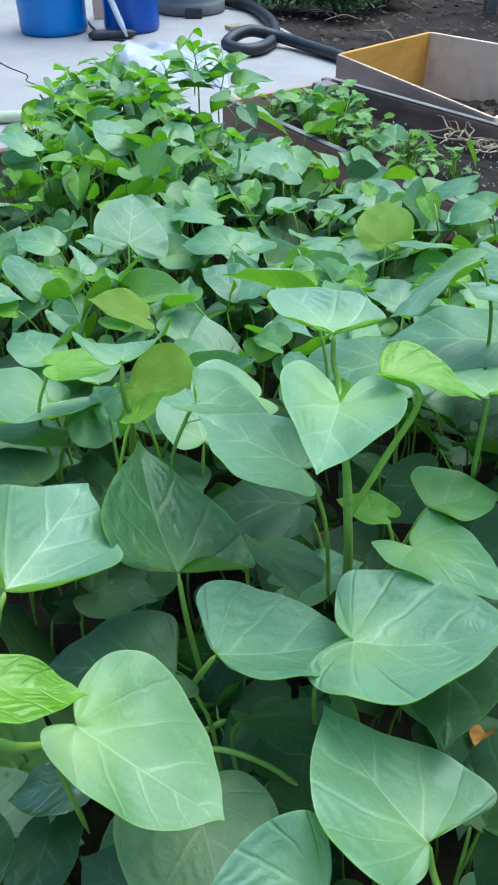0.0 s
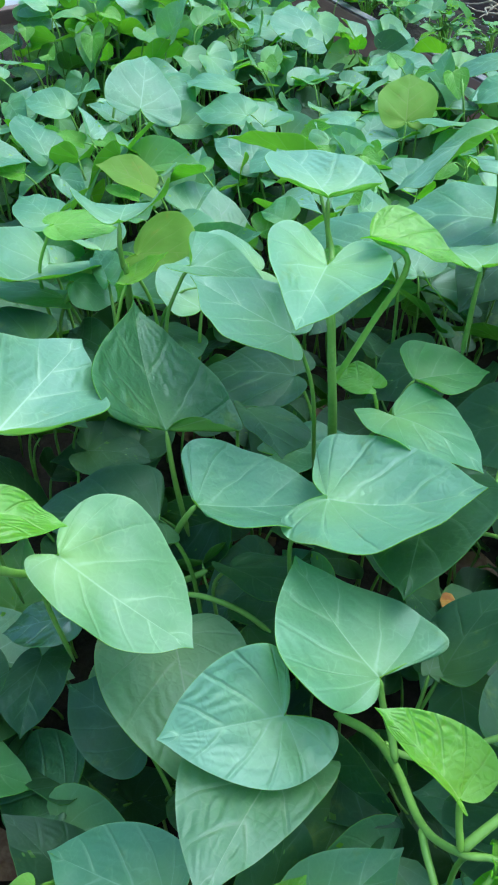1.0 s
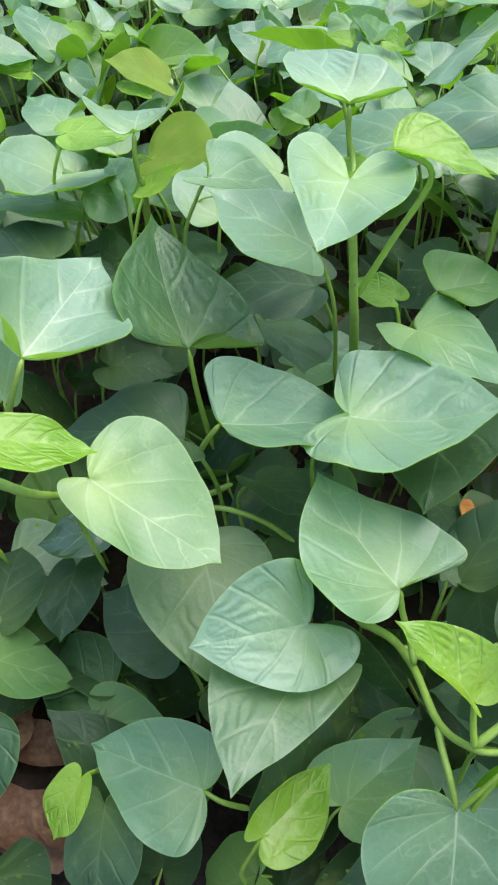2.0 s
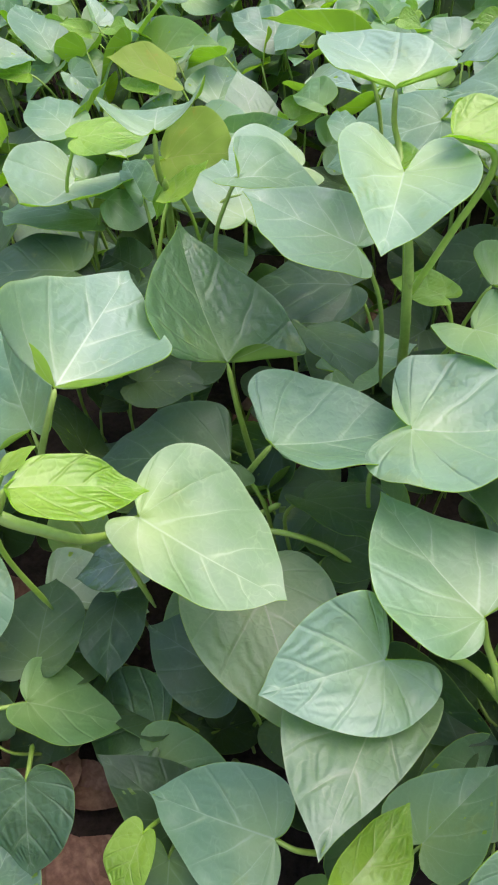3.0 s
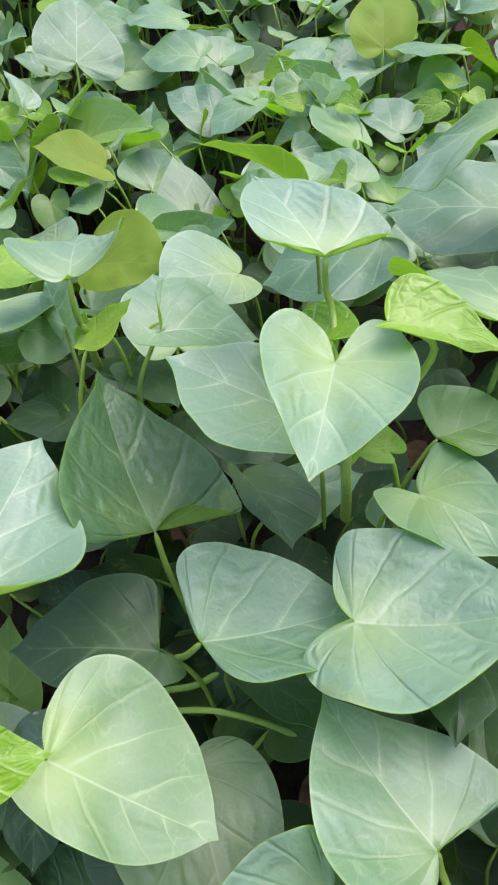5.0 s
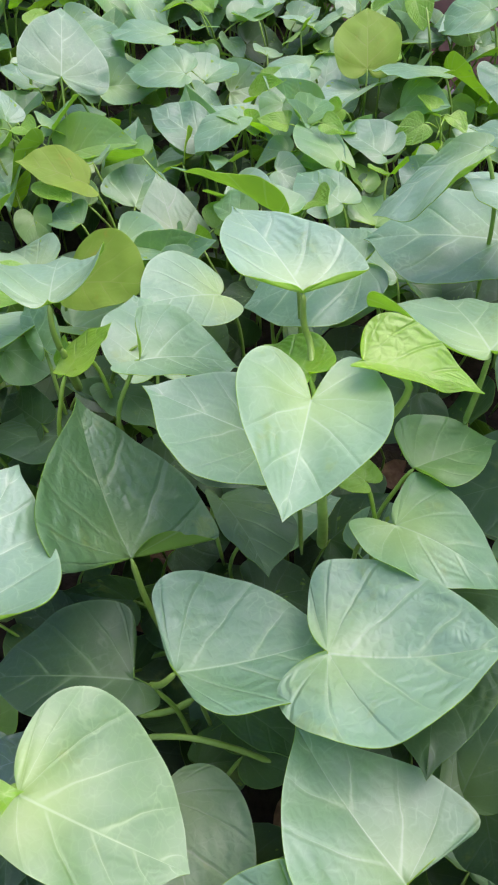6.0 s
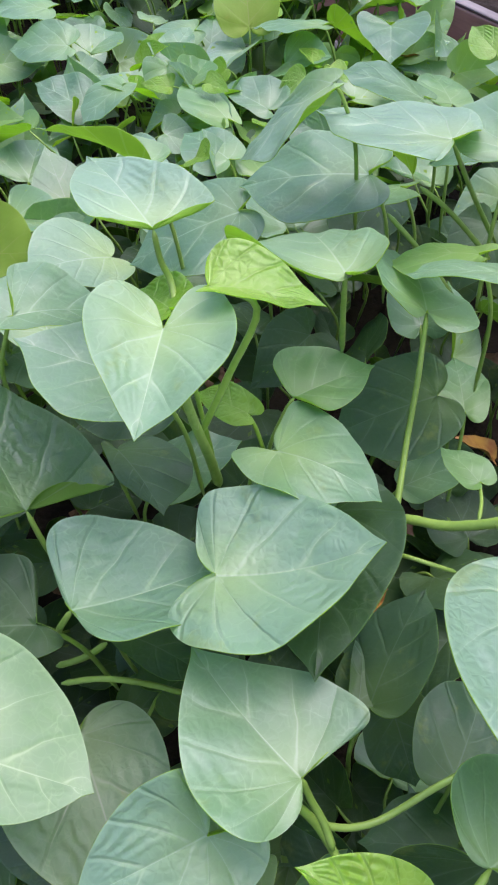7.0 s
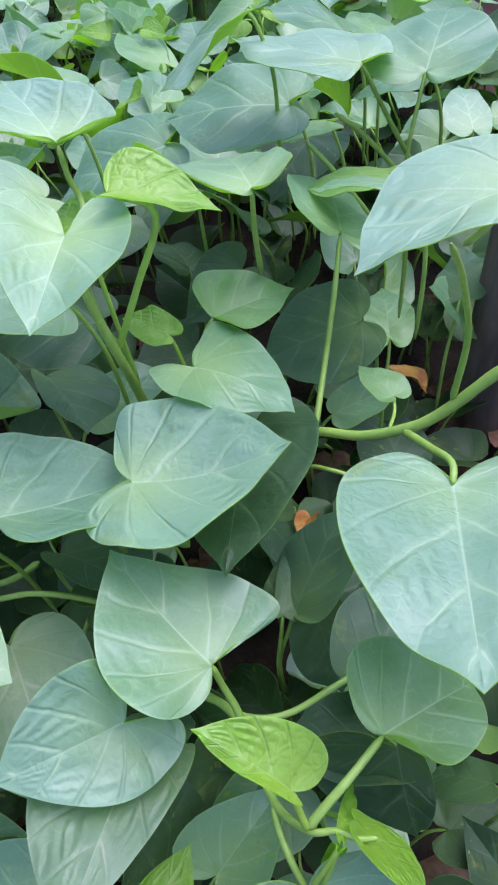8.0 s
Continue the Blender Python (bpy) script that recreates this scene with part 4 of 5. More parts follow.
leaf(-0.344, 1.123, 0.526, 43, 0, 4, 0.112, 0.45, 0.43, 5, 0.23, 0.31, "mature")
leaf(-0.057, 0.666, 0.763, -73, -25, -4, 0.100, 0.69, 0.30, (11, 9), 0.32, 0.42, "pale", lobe=(-0.05, 0.30), full=(0.27, 0.37), arch=0.077)
leaf(0.053, 0.593, 0.738, 75, 22, 4, 0.113, 0.66, 0.51, (12, 12), 0.41, 0.16, "silver", lobe=(0.18, 0.16), full=(0.37, 0.21), arch=-0.011)
leaf(0.014, 0.948, 0.570, 123, 22, -10, 0.124, 0.42, 0.60, 4, 0.36, 0.35, "pale")
leaf(-0.058, 0.781, 0.619, 15, -0, 11, 0.121, 0.47, 0.41, 7, 0.32, 0.35, "pale", stalk=[(-0.060, 0.767, 0.590), (-0.062, 0.765, 0.540)], thick=0.0025)
# Inner blades marked dark, here and below, carry canopy shade in their colour.
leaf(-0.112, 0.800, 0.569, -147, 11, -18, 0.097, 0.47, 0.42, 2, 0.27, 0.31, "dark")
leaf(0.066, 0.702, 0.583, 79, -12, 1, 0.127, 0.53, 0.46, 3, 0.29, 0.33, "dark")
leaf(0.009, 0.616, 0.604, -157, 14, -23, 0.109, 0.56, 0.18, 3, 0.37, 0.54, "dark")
leaf(0.044, 0.640, 0.501, -75, 8, -11, 0.103, 0.43, 0.49, 4, 0.38, 0.22, "mature")
leaf(-0.051, 1.156, 0.488, 14, 14, 20, 0.133, 0.41, 0.54, (0, 1), 0.11, 0.04, "grey", lobe=(0.17, 0.04), full=(0.18, 0.19), arch=-0.004)
leaf(-0.185, 1.241, 0.532, 81, 17, -12, 0.111, 0.27, 0.40, (10, 10), 0.30, 0.46, "yellow", lobe=(0.17, -0.01), full=(0.46, 0.48), arch=0.054)
leaf(-0.360, 0.390, 0.501, -163, -24, 6, 0.103, 0.47, 0.45, 4, 0.38, 0.33, "mature")
leaf(-0.068, 0.427, 0.627, 86, -3, 8, 0.127, 0.34, 0.56, (8, 7), 0.33, 0.29, "dark", lobe=(0.19, -0.02), full=(0.57, 0.62), arch=0.048)
leaf(0.176, 0.102, 0.600, 178, -47, -8, 0.130, 0.52, 0.57, 3, 0.13, 0.24, "pale", stalk=[(0.168, 0.121, 0.622), (0.163, 0.143, 0.625), (0.163, 0.161, 0.619)], thick=0.0030)
leaf(0.026, 0.094, 0.487, -42, -10, 20, 0.092, 0.27, 0.42, 21, 0.24, 0.22, "young")
leaf(-0.151, 0.137, 0.468, 155, -28, 17, 0.060, 0.37, 0.46, 8, 0.47, 0.58, "young")
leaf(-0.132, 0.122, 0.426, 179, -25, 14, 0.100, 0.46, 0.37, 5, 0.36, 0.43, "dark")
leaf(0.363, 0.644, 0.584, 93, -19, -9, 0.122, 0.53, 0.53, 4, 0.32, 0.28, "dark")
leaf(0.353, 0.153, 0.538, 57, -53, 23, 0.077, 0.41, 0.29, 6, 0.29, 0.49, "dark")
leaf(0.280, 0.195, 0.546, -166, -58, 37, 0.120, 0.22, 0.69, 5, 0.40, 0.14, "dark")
leaf(0.219, 0.129, 0.654, -145, -12, -58, 0.069, 0.42, 0.45, 5, 0.42, 0.26, "young")
leaf(0.356, 0.505, 0.627, 26, -5, 17, 0.052, 0.46, 0.52, 6, 0.31, 0.25, "fresh", stalk=[(0.348, 0.480, 0.635), (0.333, 0.453, 0.650)], thick=0.0018)
leaf(0.404, 0.645, 0.543, -11, -8, -1, 0.096, 0.31, 0.34, 6, 0.28, 0.37, "fresh")
leaf(0.385, 0.683, 0.752, 57, -25, 16, 0.097, 0.54, 0.30, 2, 0.33, 0.63, "thin")
leaf(0.447, 0.782, 0.793, -30, 1, -11, 0.127, 0.55, 0.52, 5, 0.22, 0.28, "mature")
leaf(0.442, 1.040, 0.690, 68, 13, 11, 0.115, 0.51, 0.48, 2, 0.40, 0.49, "mature")
leaf(0.493, 1.063, 0.663, 1, -8, 9, 0.099, 0.43, 0.36, 4, 0.21, 0.32, "fresh")
leaf(0.555, 1.548, 0.515, 165, 0, 2, 0.128, 0.57, 0.51, 13, 0.07, 0.06, "mature")
leaf(0.502, 0.901, 0.718, 62, -31, 3, 0.101, 0.49, 0.49, 5, 0.25, 0.30, "mature")
leaf(0.368, 0.597, 0.809, 69, -11, 30, 0.084, 0.50, 0.47, 4, 0.35, 0.45, "pale")
leaf(-0.038, 1.561, 0.530, 75, -7, -9, 0.111, 0.46, 0.55, 6, 0.29, 0.41, "mature")
leaf(-0.020, 1.705, 0.447, -3, 4, 3, 0.112, 0.37, 0.40, 13, 0.51, 0.51, "mature")
leaf(0.216, 1.577, 0.440, -12, 21, -6, 0.138, 0.35, 0.51, 5, 0.41, 0.21, "mature")
leaf(0.412, 1.494, 0.556, 77, -3, 18, 0.121, 0.52, 0.47, 0, 0.38, 0.43, "mature")
leaf(0.286, 1.316, 0.520, 41, -1, -5, 0.107, 0.25, 0.58, 9, 0.27, 0.27, "mature")
leaf(0.214, 1.284, 0.532, 34, 7, 11, 0.112, 0.53, 0.27, 5, 0.33, 0.56, "fresh")
leaf(-0.010, 1.383, 0.507, 50, 10, -11, 0.113, 0.35, 0.47, 8, 0.30, 0.42, "mature")
leaf(0.052, 1.392, 0.543, 130, -13, 9, 0.095, 0.42, 0.52, 4, 0.44, 0.34, "mature")
leaf(0.199, 1.157, 0.548, 33, -5, -5, 0.107, 0.50, 0.38, 4, 0.23, 0.36, "mature")
leaf(-0.177, 1.455, 0.457, -90, 5, 6, 0.054, 0.50, 0.48, 2, 0.38, 0.41, "mature")
leaf(0.196, 1.629, 0.498, 101, -15, -6, 0.097, 0.50, 0.51, 3, 0.46, 0.46, "mature")
leaf(0.291, 1.556, 0.534, -5, 20, -3, 0.132, 0.47, 0.46, (8, 8), 0.31, 0.38, "yellow", lobe=(0.17, 0.17), full=(0.63, 0.63), arch=0.057)
leaf(-0.251, 1.520, 0.551, 1, 23, 20, 0.140, 0.54, 0.60, 2, 0.20, 0.07, "mature")
leaf(-0.403, 1.343, 0.528, 37, 20, 22, 0.121, 0.46, 0.45, 7, 0.35, 0.37, "mature")
leaf(0.101, 2.037, 0.519, 27, 16, 1, 0.135, 0.67, 0.28, 3, 0.35, 0.35, "mature")
leaf(-0.071, 1.680, 0.540, 82, 0, 5, 0.111, 0.54, 0.42, 2, 0.41, 0.53, "mature")
leaf(0.550, 1.726, 0.550, 65, -26, -17, 0.112, 0.54, 0.50, 4, 0.34, 0.35, "mature")
leaf(0.536, 1.854, 0.556, 69, -27, -5, 0.122, 0.57, 0.42, 1, 0.41, 0.44, "mature")
leaf(-0.201, 1.510, 0.476, 81, -3, -2, 0.085, 0.53, 0.42, 4, 0.34, 0.57, "mature")
leaf(-0.419, 1.583, 0.516, 75, 3, -14, 0.097, 0.45, 0.50, 9, 0.32, 0.58, "mature")
leaf(0.021, 2.109, 0.500, 59, 5, -13, 0.103, 0.49, 0.48, 7, 0.30, 0.49, "mature")
leaf(-0.560, 1.644, 0.497, -145, -10, 35, 0.094, 0.37, 0.28, 3, 0.22, 0.39, "mature")
leaf(-0.337, 2.178, 0.530, 58, 26, -7, 0.125, 0.50, 0.49, 6, 0.30, 0.41, "mature")
leaf(-0.198, 2.307, 0.504, 22, 16, -5, 0.111, 0.40, 0.44, 6, 0.26, 0.34, "mature")
leaf(0.288, 1.960, 0.486, -103, 8, 12, 0.113, 0.54, 0.49, 5, 0.23, 0.19, "mature")
leaf(0.143, 1.536, 0.499, -27, 5, 3, 0.099, 0.39, 0.32, 7, 0.40, 0.25, "mature")
leaf(-0.246, 1.701, 0.520, -116, -7, 19, 0.106, 0.58, 0.43, 3, 0.34, 0.50, "mature")
leaf(-0.635, 2.105, 0.543, -88, 4, 16, 0.095, 0.49, 0.54, 1, 0.40, 0.42, "mature")
leaf(-0.568, 2.078, 0.557, 68, 16, -1, 0.106, 0.49, 0.45, 7, 0.31, 0.50, "mature")
leaf(0.085, 0.603, 0.811, 23, -29, -14, 0.089, 0.32, 0.35, 6, 0.22, 0.35, "young")
leaf(0.144, 0.588, 0.674, 37, -23, -16, 0.079, 0.23, 0.28, 6, 0.20, 0.53, "young")
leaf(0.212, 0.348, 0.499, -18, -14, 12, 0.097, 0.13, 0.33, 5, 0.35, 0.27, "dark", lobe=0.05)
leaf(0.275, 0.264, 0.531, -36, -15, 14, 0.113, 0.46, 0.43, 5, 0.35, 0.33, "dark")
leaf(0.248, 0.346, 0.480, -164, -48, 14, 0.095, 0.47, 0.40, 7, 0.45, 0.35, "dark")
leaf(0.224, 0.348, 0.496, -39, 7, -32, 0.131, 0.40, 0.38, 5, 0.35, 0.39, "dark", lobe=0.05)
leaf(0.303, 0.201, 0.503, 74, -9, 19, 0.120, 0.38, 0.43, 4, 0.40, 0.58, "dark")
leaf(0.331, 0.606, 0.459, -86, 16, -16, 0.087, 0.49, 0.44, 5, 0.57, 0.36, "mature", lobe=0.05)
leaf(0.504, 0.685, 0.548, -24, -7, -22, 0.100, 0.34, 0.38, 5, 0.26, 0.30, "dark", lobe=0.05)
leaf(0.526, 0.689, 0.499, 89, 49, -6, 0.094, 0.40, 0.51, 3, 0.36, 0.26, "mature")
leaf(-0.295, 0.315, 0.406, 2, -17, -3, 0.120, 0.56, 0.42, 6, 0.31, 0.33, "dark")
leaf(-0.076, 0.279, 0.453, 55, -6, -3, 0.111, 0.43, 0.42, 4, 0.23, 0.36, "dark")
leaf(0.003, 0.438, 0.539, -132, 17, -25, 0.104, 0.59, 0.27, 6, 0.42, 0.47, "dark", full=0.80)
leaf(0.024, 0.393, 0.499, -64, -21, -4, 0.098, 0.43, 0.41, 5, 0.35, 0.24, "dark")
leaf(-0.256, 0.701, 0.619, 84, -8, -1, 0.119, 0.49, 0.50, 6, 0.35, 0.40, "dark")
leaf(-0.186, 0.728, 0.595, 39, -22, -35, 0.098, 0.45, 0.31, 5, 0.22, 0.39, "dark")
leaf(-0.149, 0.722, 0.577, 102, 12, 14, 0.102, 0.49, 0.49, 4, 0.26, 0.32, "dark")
leaf(-0.134, 0.694, 0.716, -34, 5, -27, 0.071, 0.33, 0.44, 7, 0.59, 0.22, "young", lobe=0.06)
leaf(-0.142, 0.754, 0.697, 128, -64, 19, 0.046, 0.51, 0.38, 4, 0.30, 0.52, "young", lobe=0.06)
leaf(-0.219, 0.327, 0.775, -47, 5, -28, 0.029, 0.45, 0.49, 3, 0.45, 0.33, "young", lobe=0.06)
leaf(-0.222, 0.788, 0.649, -63, -27, 22, 0.074, 0.21, 0.58, 1, 0.51, 0.14, "fresh")
leaf(-0.177, 0.785, 0.653, 21, -8, -12, 0.097, 0.15, 0.26, 8, 0.42, 0.43, "mature")
leaf(-0.243, 0.801, 0.612, 78, -2, 21, 0.126, 0.58, 0.25, 3, 0.44, 0.72, "mature")
leaf(0.079, 0.970, 0.594, 7, -9, -1, 0.092, 0.27, 0.20, 8, 0.30, 0.52, "mature")
leaf(0.052, 1.110, 0.556, 29, -18, -29, 0.095, 0.17, 0.44, 10, 0.29, 0.47, "fresh")
leaf(0.204, 0.127, 0.664, -32, -61, -3, 0.105, 0.06, 0.05, 5, 0.34, 0.44, "young", lobe=0.06)
leaf(0.201, 0.121, 0.658, -49, -95, -5, 0.117, 0.05, 0.05, 2, 0.42, 0.40, "young", lobe=0.06)
vine([(0.447, 0.429, 0.780), (0.409, 0.434, 0.740), (0.377, 0.434, 0.700), (0.350, 0.439, 0.670), (0.308, 0.457, 0.640), (0.271, 0.482, 0.620), (0.241, 0.497, 0.580)], 0.0056, 0.0045)
vine([(0.378, 0.438, 0.700), (0.377, 0.444, 0.780), (0.346, 0.423, 0.870), (0.301, 0.371, 0.960)], 0.0032, 0.0022)
vine([(0.147, 0.244, 0.572), (0.157, 0.240, 0.565), (0.177, 0.237, 0.560), (0.203, 0.240, 0.560), (0.247, 0.254, 0.570), (0.287, 0.267, 0.560)], 0.0032, 0.0030)
vine([(-0.240, 0.305, 0.780), (-0.212, 0.291, 0.770), (-0.190, 0.290, 0.755), (-0.169, 0.293, 0.735), (-0.162, 0.316, 0.695), (-0.152, 0.330, 0.679), (-0.142, 0.337, 0.673)], 0.0052, 0.0028)
vine([(0.079, 0.531, 0.830), (0.086, 0.521, 0.800), (0.093, 0.531, 0.740), (0.102, 0.551, 0.660), (0.109, 0.571, 0.580)], 0.003, 0.0056)
vine([(0.356, 0.787, 0.755), (0.400, 0.794, 0.710), (0.459, 0.789, 0.640)], 0.0028, 0.0030)
vine([(0.327, 0.794, 0.720), (0.363, 0.778, 0.680), (0.413, 0.770, 0.610)], 0.0028, 0.0030)
vine([(-0.136, 0.713, 0.730), (-0.140, 0.731, 0.680), (-0.152, 0.787, 0.580)], 0.003, 0.0055)
vine([(-0.123, 0.821, 0.550), (-0.105, 0.796, 0.610), (-0.085, 0.804, 0.630), (-0.062, 0.808, 0.635)], 0.0028, 0.0010)
vine([(0.108, 0.277, 0.550), (0.138, 0.254, 0.565), (0.154, 0.218, 0.585), (0.164, 0.162, 0.620), (0.182, 0.136, 0.650), (0.200, 0.131, 0.660), (0.214, 0.123, 0.665), (0.227, 0.121, 0.668)], 0.0044, 0.0018)
vine([(-0.068, 0.406, 0.530), (-0.028, 0.401, 0.540), (0.015, 0.392, 0.530), (0.048, 0.386, 0.500)], 0.003, 0.003)
vine([(-0.079, 0.435, 0.500), (-0.047, 0.432, 0.520), (-0.023, 0.439, 0.530)], 0.0035, 0.0035)
vine([(0.255, 0.475, 0.575), (0.272, 0.452, 0.600), (0.292, 0.441, 0.600), (0.322, 0.436, 0.580)], 0.0022, 0.0022)
vine([(-0.322, 1.647, 0.530), (-0.326, 1.610, 0.500), (-0.342, 1.605, 0.420)], 0.0026, 0.003)
vine([(-0.258, 1.562, 0.530), (-0.224, 1.527, 0.500), (-0.200, 1.501, 0.460)], 0.0022, 0.0022)
vine([(0.428, 1.742, 0.550), (0.435, 1.708, 0.510), (0.457, 1.720, 0.420)], 0.0022, 0.0026)
vine([(-0.499, 2.131, 0.580), (-0.501, 2.131, 0.520), (-0.517, 2.180, 0.440)], 0.0022, 0.0026)
vine([(-0.185, 3.076, 0.600), (-0.191, 2.969, 0.550), (-0.197, 2.990, 0.450)], 0.0022, 0.0026)
vine([(-0.423, 2.749, 0.550), (-0.456, 2.611, 0.500), (-0.463, 2.475, 0.420)], 0.0022, 0.0026)


# the lower layers and the far part of the bed
BLADES = {}
for sort, seeds in (("mature", 6), ("silver", 5), ("pale", 4), ("dark", 4), ("deep", 4), ("fresh", 4), ("young", 3), ("thin", 4), ("yellow", 2)):
    shape = random.Random(len(sort))
    BLADES[sort] = [blade_mesh("leaf", 0.1, shape.uniform(0.44, 0.58), shape.uniform(0.44, 0.58), (shape.uniform(4, 38), shape.uniform(4, 38)), shape.uniform(0.06, 0.25), shape.uniform(0.06, 0.25),
                               LEAF[sort], 100 + s, shape.uniform(0.01, 0.09), shape.uniform(0.015, 0.04), 16, 4, shape.uniform(0.04, 0.26), 0.1, shape.uniform(0.05, 0.6)) for s in range(seeds)]
STALKS = [tube_mesh("petiole", [(0, 0, 0), (0, -0.010 - 0.004 * i, -0.02), (0.006 * i, -0.022 - 0.006 * i, -0.07), (0.01 * i, -0.025, -0.17)], 0.0017, 0.0023, STEM, 5, 3) for i in range(4)]
rng = random.Random(21)


def grow(x, y, z, size, sort, spread=24):
    m = Matrix.Translation((x, y, z)) @ turn(rng.uniform(0, 360), rng.gauss(-4, spread), rng.gauss(0, spread))
    ob = place("leaf", rng.choice(BLADES[sort]), m @ Matrix.Scale(size / 0.1, 4), plant_at(x, y))
    place("petiole", rng.choice(STALKS), Matrix.Translation((x, y, z)) @ Matrix.Rotation(m.to_euler().z, 4, "Z"), ob)


def roof(x, y):
    """How high the named leaves stand near a place."""
    z = 0.62
    for hx, hy, hz, ln in HEROES:
        d = math.hypot(hx - x, hy - y)
        if d < 0.17:
            z = min(z, hz - 0.05)
    return z


def spaced(count, x0, x1, y0, y1, gap, inside=None):
    made, tries = [], 0
    while len(made) < count and tries < count * 40:
        tries += 1
        x, y = rng.uniform(x0, x1), rng.uniform(y0, y1)
        if inside and not inside(x, y):
            continue
        if all((x - a) ** 2 + (y - b) ** 2 > gap * gap for a, b in made):
            made.append((x, y))
    return made


def open_ground(x, y):
    """Bare litter shows here, and the post stands clear."""
    return math.hypot(x + 0.25, y - 0.17) > 0.10 and math.hypot(x - 0.54, y - 0.61) > 0.13


def by_post(x, y):
    return math.hypot(x + 0.25, y - 0.17) > 0.10 and math.hypot(x - 0.60, y - 0.685) > 0.06


# Low blades take the shade-darkened colours, so gaps in the canopy look dark.
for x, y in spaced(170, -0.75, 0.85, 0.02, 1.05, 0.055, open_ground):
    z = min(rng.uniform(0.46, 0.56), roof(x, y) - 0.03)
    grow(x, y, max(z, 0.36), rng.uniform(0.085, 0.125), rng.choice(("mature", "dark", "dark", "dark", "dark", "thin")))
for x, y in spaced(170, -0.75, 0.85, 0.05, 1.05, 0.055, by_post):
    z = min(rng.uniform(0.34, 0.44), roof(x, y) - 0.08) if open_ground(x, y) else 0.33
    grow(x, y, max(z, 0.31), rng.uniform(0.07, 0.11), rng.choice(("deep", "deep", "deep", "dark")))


def in_bed(x, y):
    rel = Vector((x, y, 0)) - E1
    s, w = rel.dot(ALONG), -rel.dot(ACROSS)
    return s > 0.0 and w > 0.0 and x > (-1.2 if y < 2.15 else -0.68 + 0.6 * max(0.0, y - 2.75))


def edge_height(x, y):
    """Leaves hang lower towards the far side board."""
    return (0.29 if y > 2.2 else 0.45) + 0.9 * max(0.0, -(Vector((x, y, 0)) - E1).dot(ACROSS))


def far_top(x, y):
    return 0.50 + 0.06 * max(0.0, y - 2.2) + 0.07 * noise.noise((x * 2.6, y * 2.6, 5.0)) + 0.05 * noise.noise((x * 7, y * 7, 1.0))


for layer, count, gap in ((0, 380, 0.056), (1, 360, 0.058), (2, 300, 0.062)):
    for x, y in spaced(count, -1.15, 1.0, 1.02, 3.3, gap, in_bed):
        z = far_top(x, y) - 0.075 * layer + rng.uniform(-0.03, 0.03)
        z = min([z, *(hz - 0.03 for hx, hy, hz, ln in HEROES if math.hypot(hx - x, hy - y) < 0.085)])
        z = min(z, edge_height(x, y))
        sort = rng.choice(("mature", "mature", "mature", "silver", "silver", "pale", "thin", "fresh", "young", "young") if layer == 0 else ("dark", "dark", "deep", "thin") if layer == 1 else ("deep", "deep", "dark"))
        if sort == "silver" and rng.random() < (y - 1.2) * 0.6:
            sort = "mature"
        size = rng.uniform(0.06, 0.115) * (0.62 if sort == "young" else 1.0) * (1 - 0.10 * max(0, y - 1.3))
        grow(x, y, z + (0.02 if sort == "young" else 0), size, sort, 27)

for x, y in spaced(60, 0.2, 1.05, 1.0, 2.2, 0.05, lambda x, y: in_bed(x, y) and (Vector((x, y, 0)) - E1).dot(ACROSS) > -0.16):
    grow(x, y, rng.uniform(0.36, 0.50), rng.uniform(0.07, 0.11), rng.choice(("mature", "mature", "thin", "dark", "pale")), 27)
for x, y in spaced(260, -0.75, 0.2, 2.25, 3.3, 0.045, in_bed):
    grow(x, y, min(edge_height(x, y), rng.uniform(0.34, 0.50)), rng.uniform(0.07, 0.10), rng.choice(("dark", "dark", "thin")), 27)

# upright leafy shoots at the far end and among the far leaves
def shoot(x, y, z, height, count):
    """A young stem with leaves that stand out in turn, smaller towards its tip."""
    lean = Vector((rng.uniform(-0.05, 0.05), rng.uniform(-0.05, 0.05), height))
    foot = Vector((x, y, z))
    place("vine", tube_mesh("vine", [foot - Vector((0, 0, 0.08)), foot, foot + lean * 0.5 + Vector((0.01, 0, 0)), foot + lean], 0.0032, 0.0014, STEM_YOUNG, 6, 4), None, plant_at(x, y))
    for i in range(count):
        f = 0.15 + 0.85 * i / max(1, count - 1)
        a = i * 2.4 + rng.uniform(-0.5, 0.5)
        out = Vector((math.cos(a), math.sin(a), 0.5)) * (0.055 * (1.15 - f) + 0.012)
        q = foot + lean * f
        size = (0.085 * (1.1 - f) + 0.032) * rng.uniform(0.85, 1.15)
        m = Matrix.Translation(q + out) @ turn(math.degrees(a) - 90, rng.uniform(-45, 30) + 45 * max(0, f - 0.7), rng.uniform(-25, 25))
        ob = place("leaf", rng.choice(BLADES["young" if f > 0.75 else rng.choice(("fresh", "thin", "mature", "pale"))]), m @ Matrix.Scale(size / 0.1, 4), plant_at(x, y))
        place("petiole", tube_mesh("petiole", [q, q + out * 0.6 + Vector((0, 0, 0.004)), q + out], 0.0017, 0.0012, STEM_YOUNG, 5, 3), None, ob)


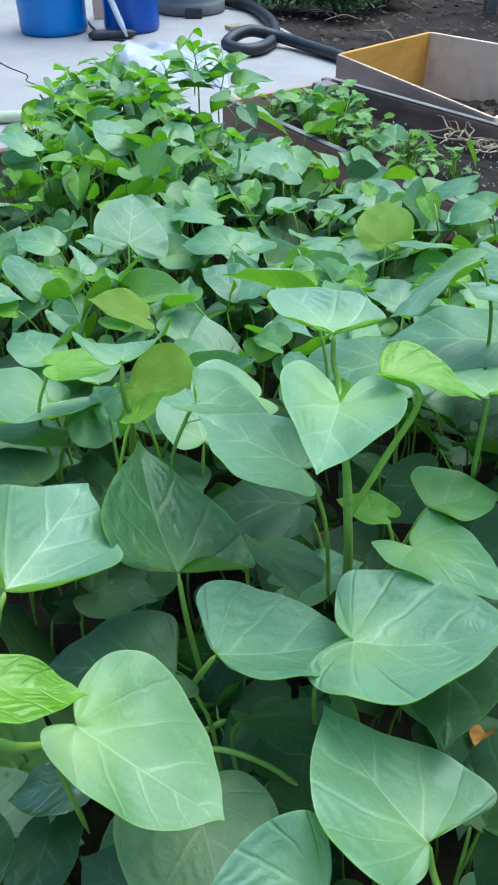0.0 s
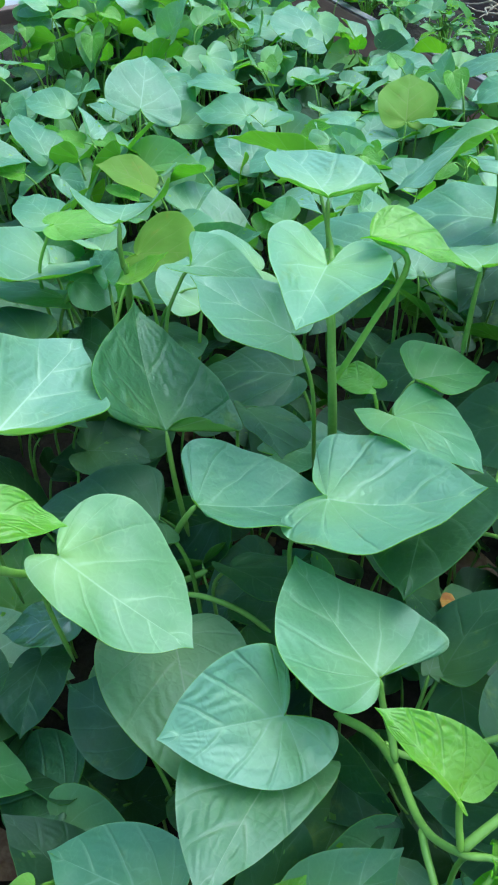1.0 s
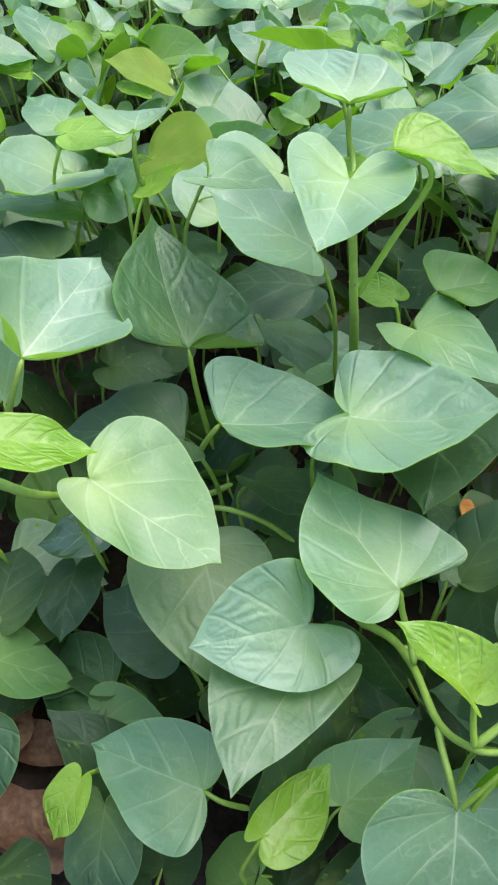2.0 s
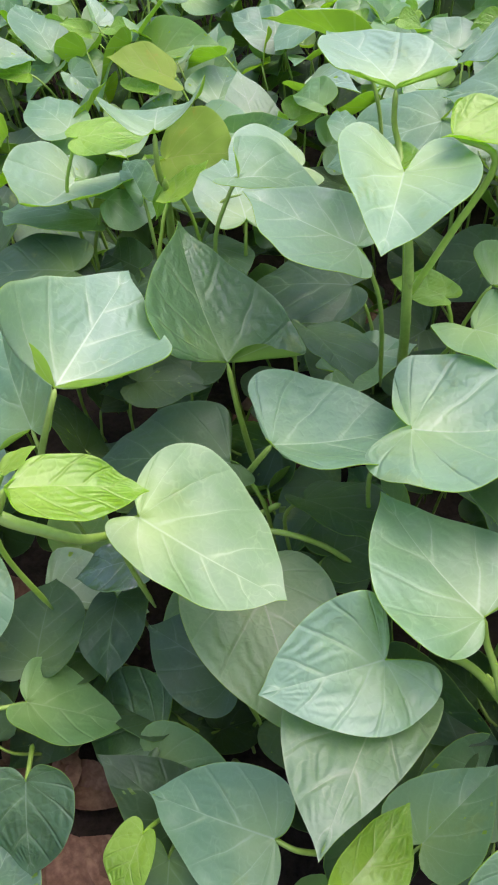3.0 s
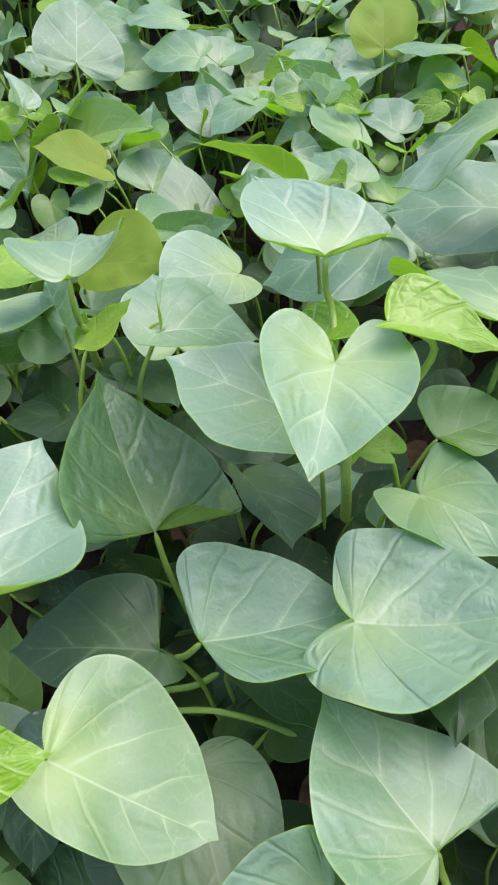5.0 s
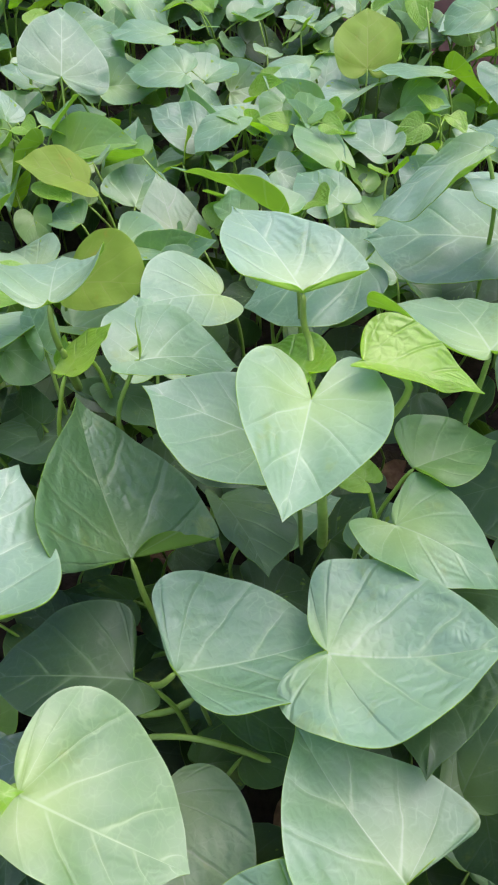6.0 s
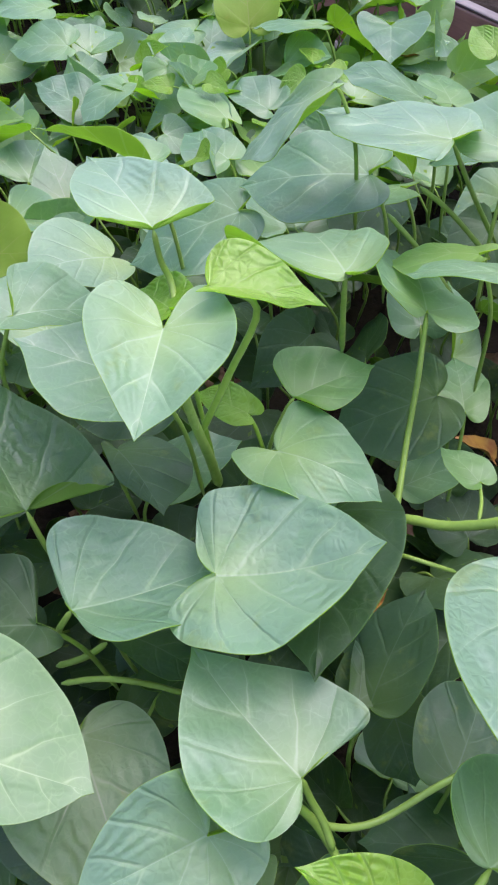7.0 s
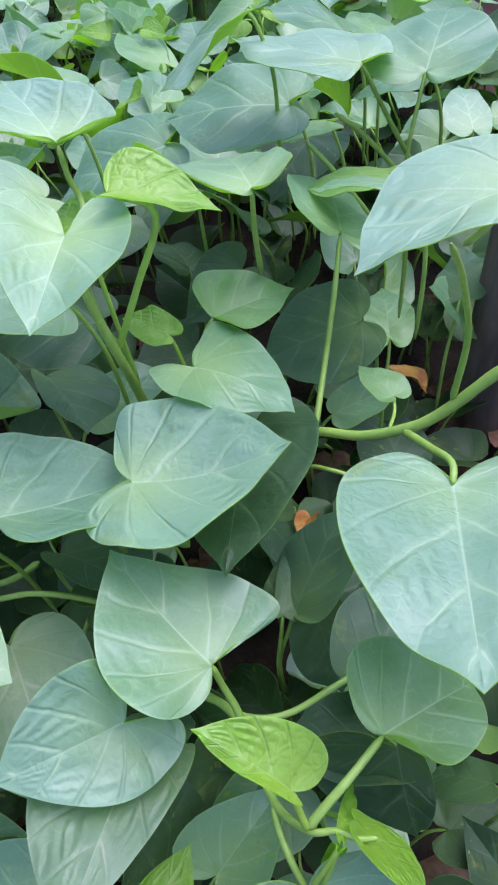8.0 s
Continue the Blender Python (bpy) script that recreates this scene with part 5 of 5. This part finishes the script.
for x, y, z, height, count in ((-0.18, 2.95, 0.46, 0.20, 9), (-0.11, 2.96, 0.44, 0.15, 8), (-0.41, 2.84, 0.46, 0.16, 9), (-0.62, 2.58, 0.44, 0.15, 8), (-0.55, 2.48, 0.44, 0.14, 8),
                               (-0.29, 2.88, 0.45, 0.15, 8), (-0.50, 2.70, 0.46, 0.14, 8), (-0.34, 2.60, 0.46, 0.14, 8), (-0.62, 2.25, 0.44, 0.13, 7), (-0.22, 2.40, 0.44, 0.12, 7),
                               (-0.05, 2.75, 0.40, 0.13, 7), (-0.45, 2.05, 0.45, 0.12, 7), (0.05, 2.25, 0.40, 0.11, 6), (-0.12, 1.95, 0.42, 0.12, 6), (0.28, 1.75, 0.42, 0.12, 7),
                               (0.12, 1.40, 0.44, 0.11, 6), (-0.30, 1.40, 0.44, 0.11, 6), (0.38, 1.35, 0.44, 0.11, 6), (0.02, 1.85, 0.42, 0.12, 6)):
    shoot(x, y, z, height, count)

# shoots that have crept over into the next bed
for x, y, size, sort in ((0.18, 3.28, 0.10, "mature"), (0.28, 3.32, 0.08, "pale"), (0.35, 3.20, 0.10, "pale"), (0.31, 2.96, 0.10, "mature"), (0.22, 2.96, 0.07, "young"), (0.46, 3.40, 0.08, "fresh"), (0.52, 2.83, 0.09, "fresh"), (0.64, 2.80, 0.08, "thin"), (0.78, 2.83, 0.09, "fresh"), (0.41, 2.93, 0.06, "young"), (0.45, 2.79, 0.08, "mature")):
    grow(x, y, 0.33, size, sort, 27)

# fallen leaves on the soil
spots = [(rng.uniform(-0.6, 0.7), rng.uniform(-0.05, 1.0)) for _ in range(40)] + [(-0.25 + rng.uniform(-0.11, 0.11), 0.17 + rng.uniform(-0.08, 0.08)) for _ in range(16)]
for i, (x, y) in enumerate(spots):
    m = Matrix.Translation((x, y, SOIL_Z - 0.012 + 0.004 * (i % 3))) @ turn(rng.uniform(0, 360), rng.uniform(-12, 12), rng.uniform(-15, 15))
    place("fallen_leaf", blade_mesh("fallen_leaf", rng.uniform(0.05, 0.09), 0.45, 0.4, rng.uniform(5, 35), 0.2, 0.2, DEAD, 300 + i, 0.1, 0.08, 10, 3), m, None,
          "curled dry brown leaf lying on the soil", "dead leaf", "fallen leaves")
for i, (x, y, z, h) in enumerate(((0.462, 0.645, 0.43, 60), (0.28, 0.50, 0.40, 150), (0.36, 0.47, 0.36, 20), (0.62, 1.53, 0.43, 80))):
    m = Matrix.Translation((x, y, z)) @ turn(h, 25, 20)
    place("withered_leaf", blade_mesh("withered_leaf", (0.055, 0.045, 0.055, 0.075)[i], 0.42, 0.38, 28, 0.25, 0.2, DEAD_ORANGE, 400 + i, 0.12, 0.06, 12, 4), m, plant_at(x, y), "orange and brown withered leaf")
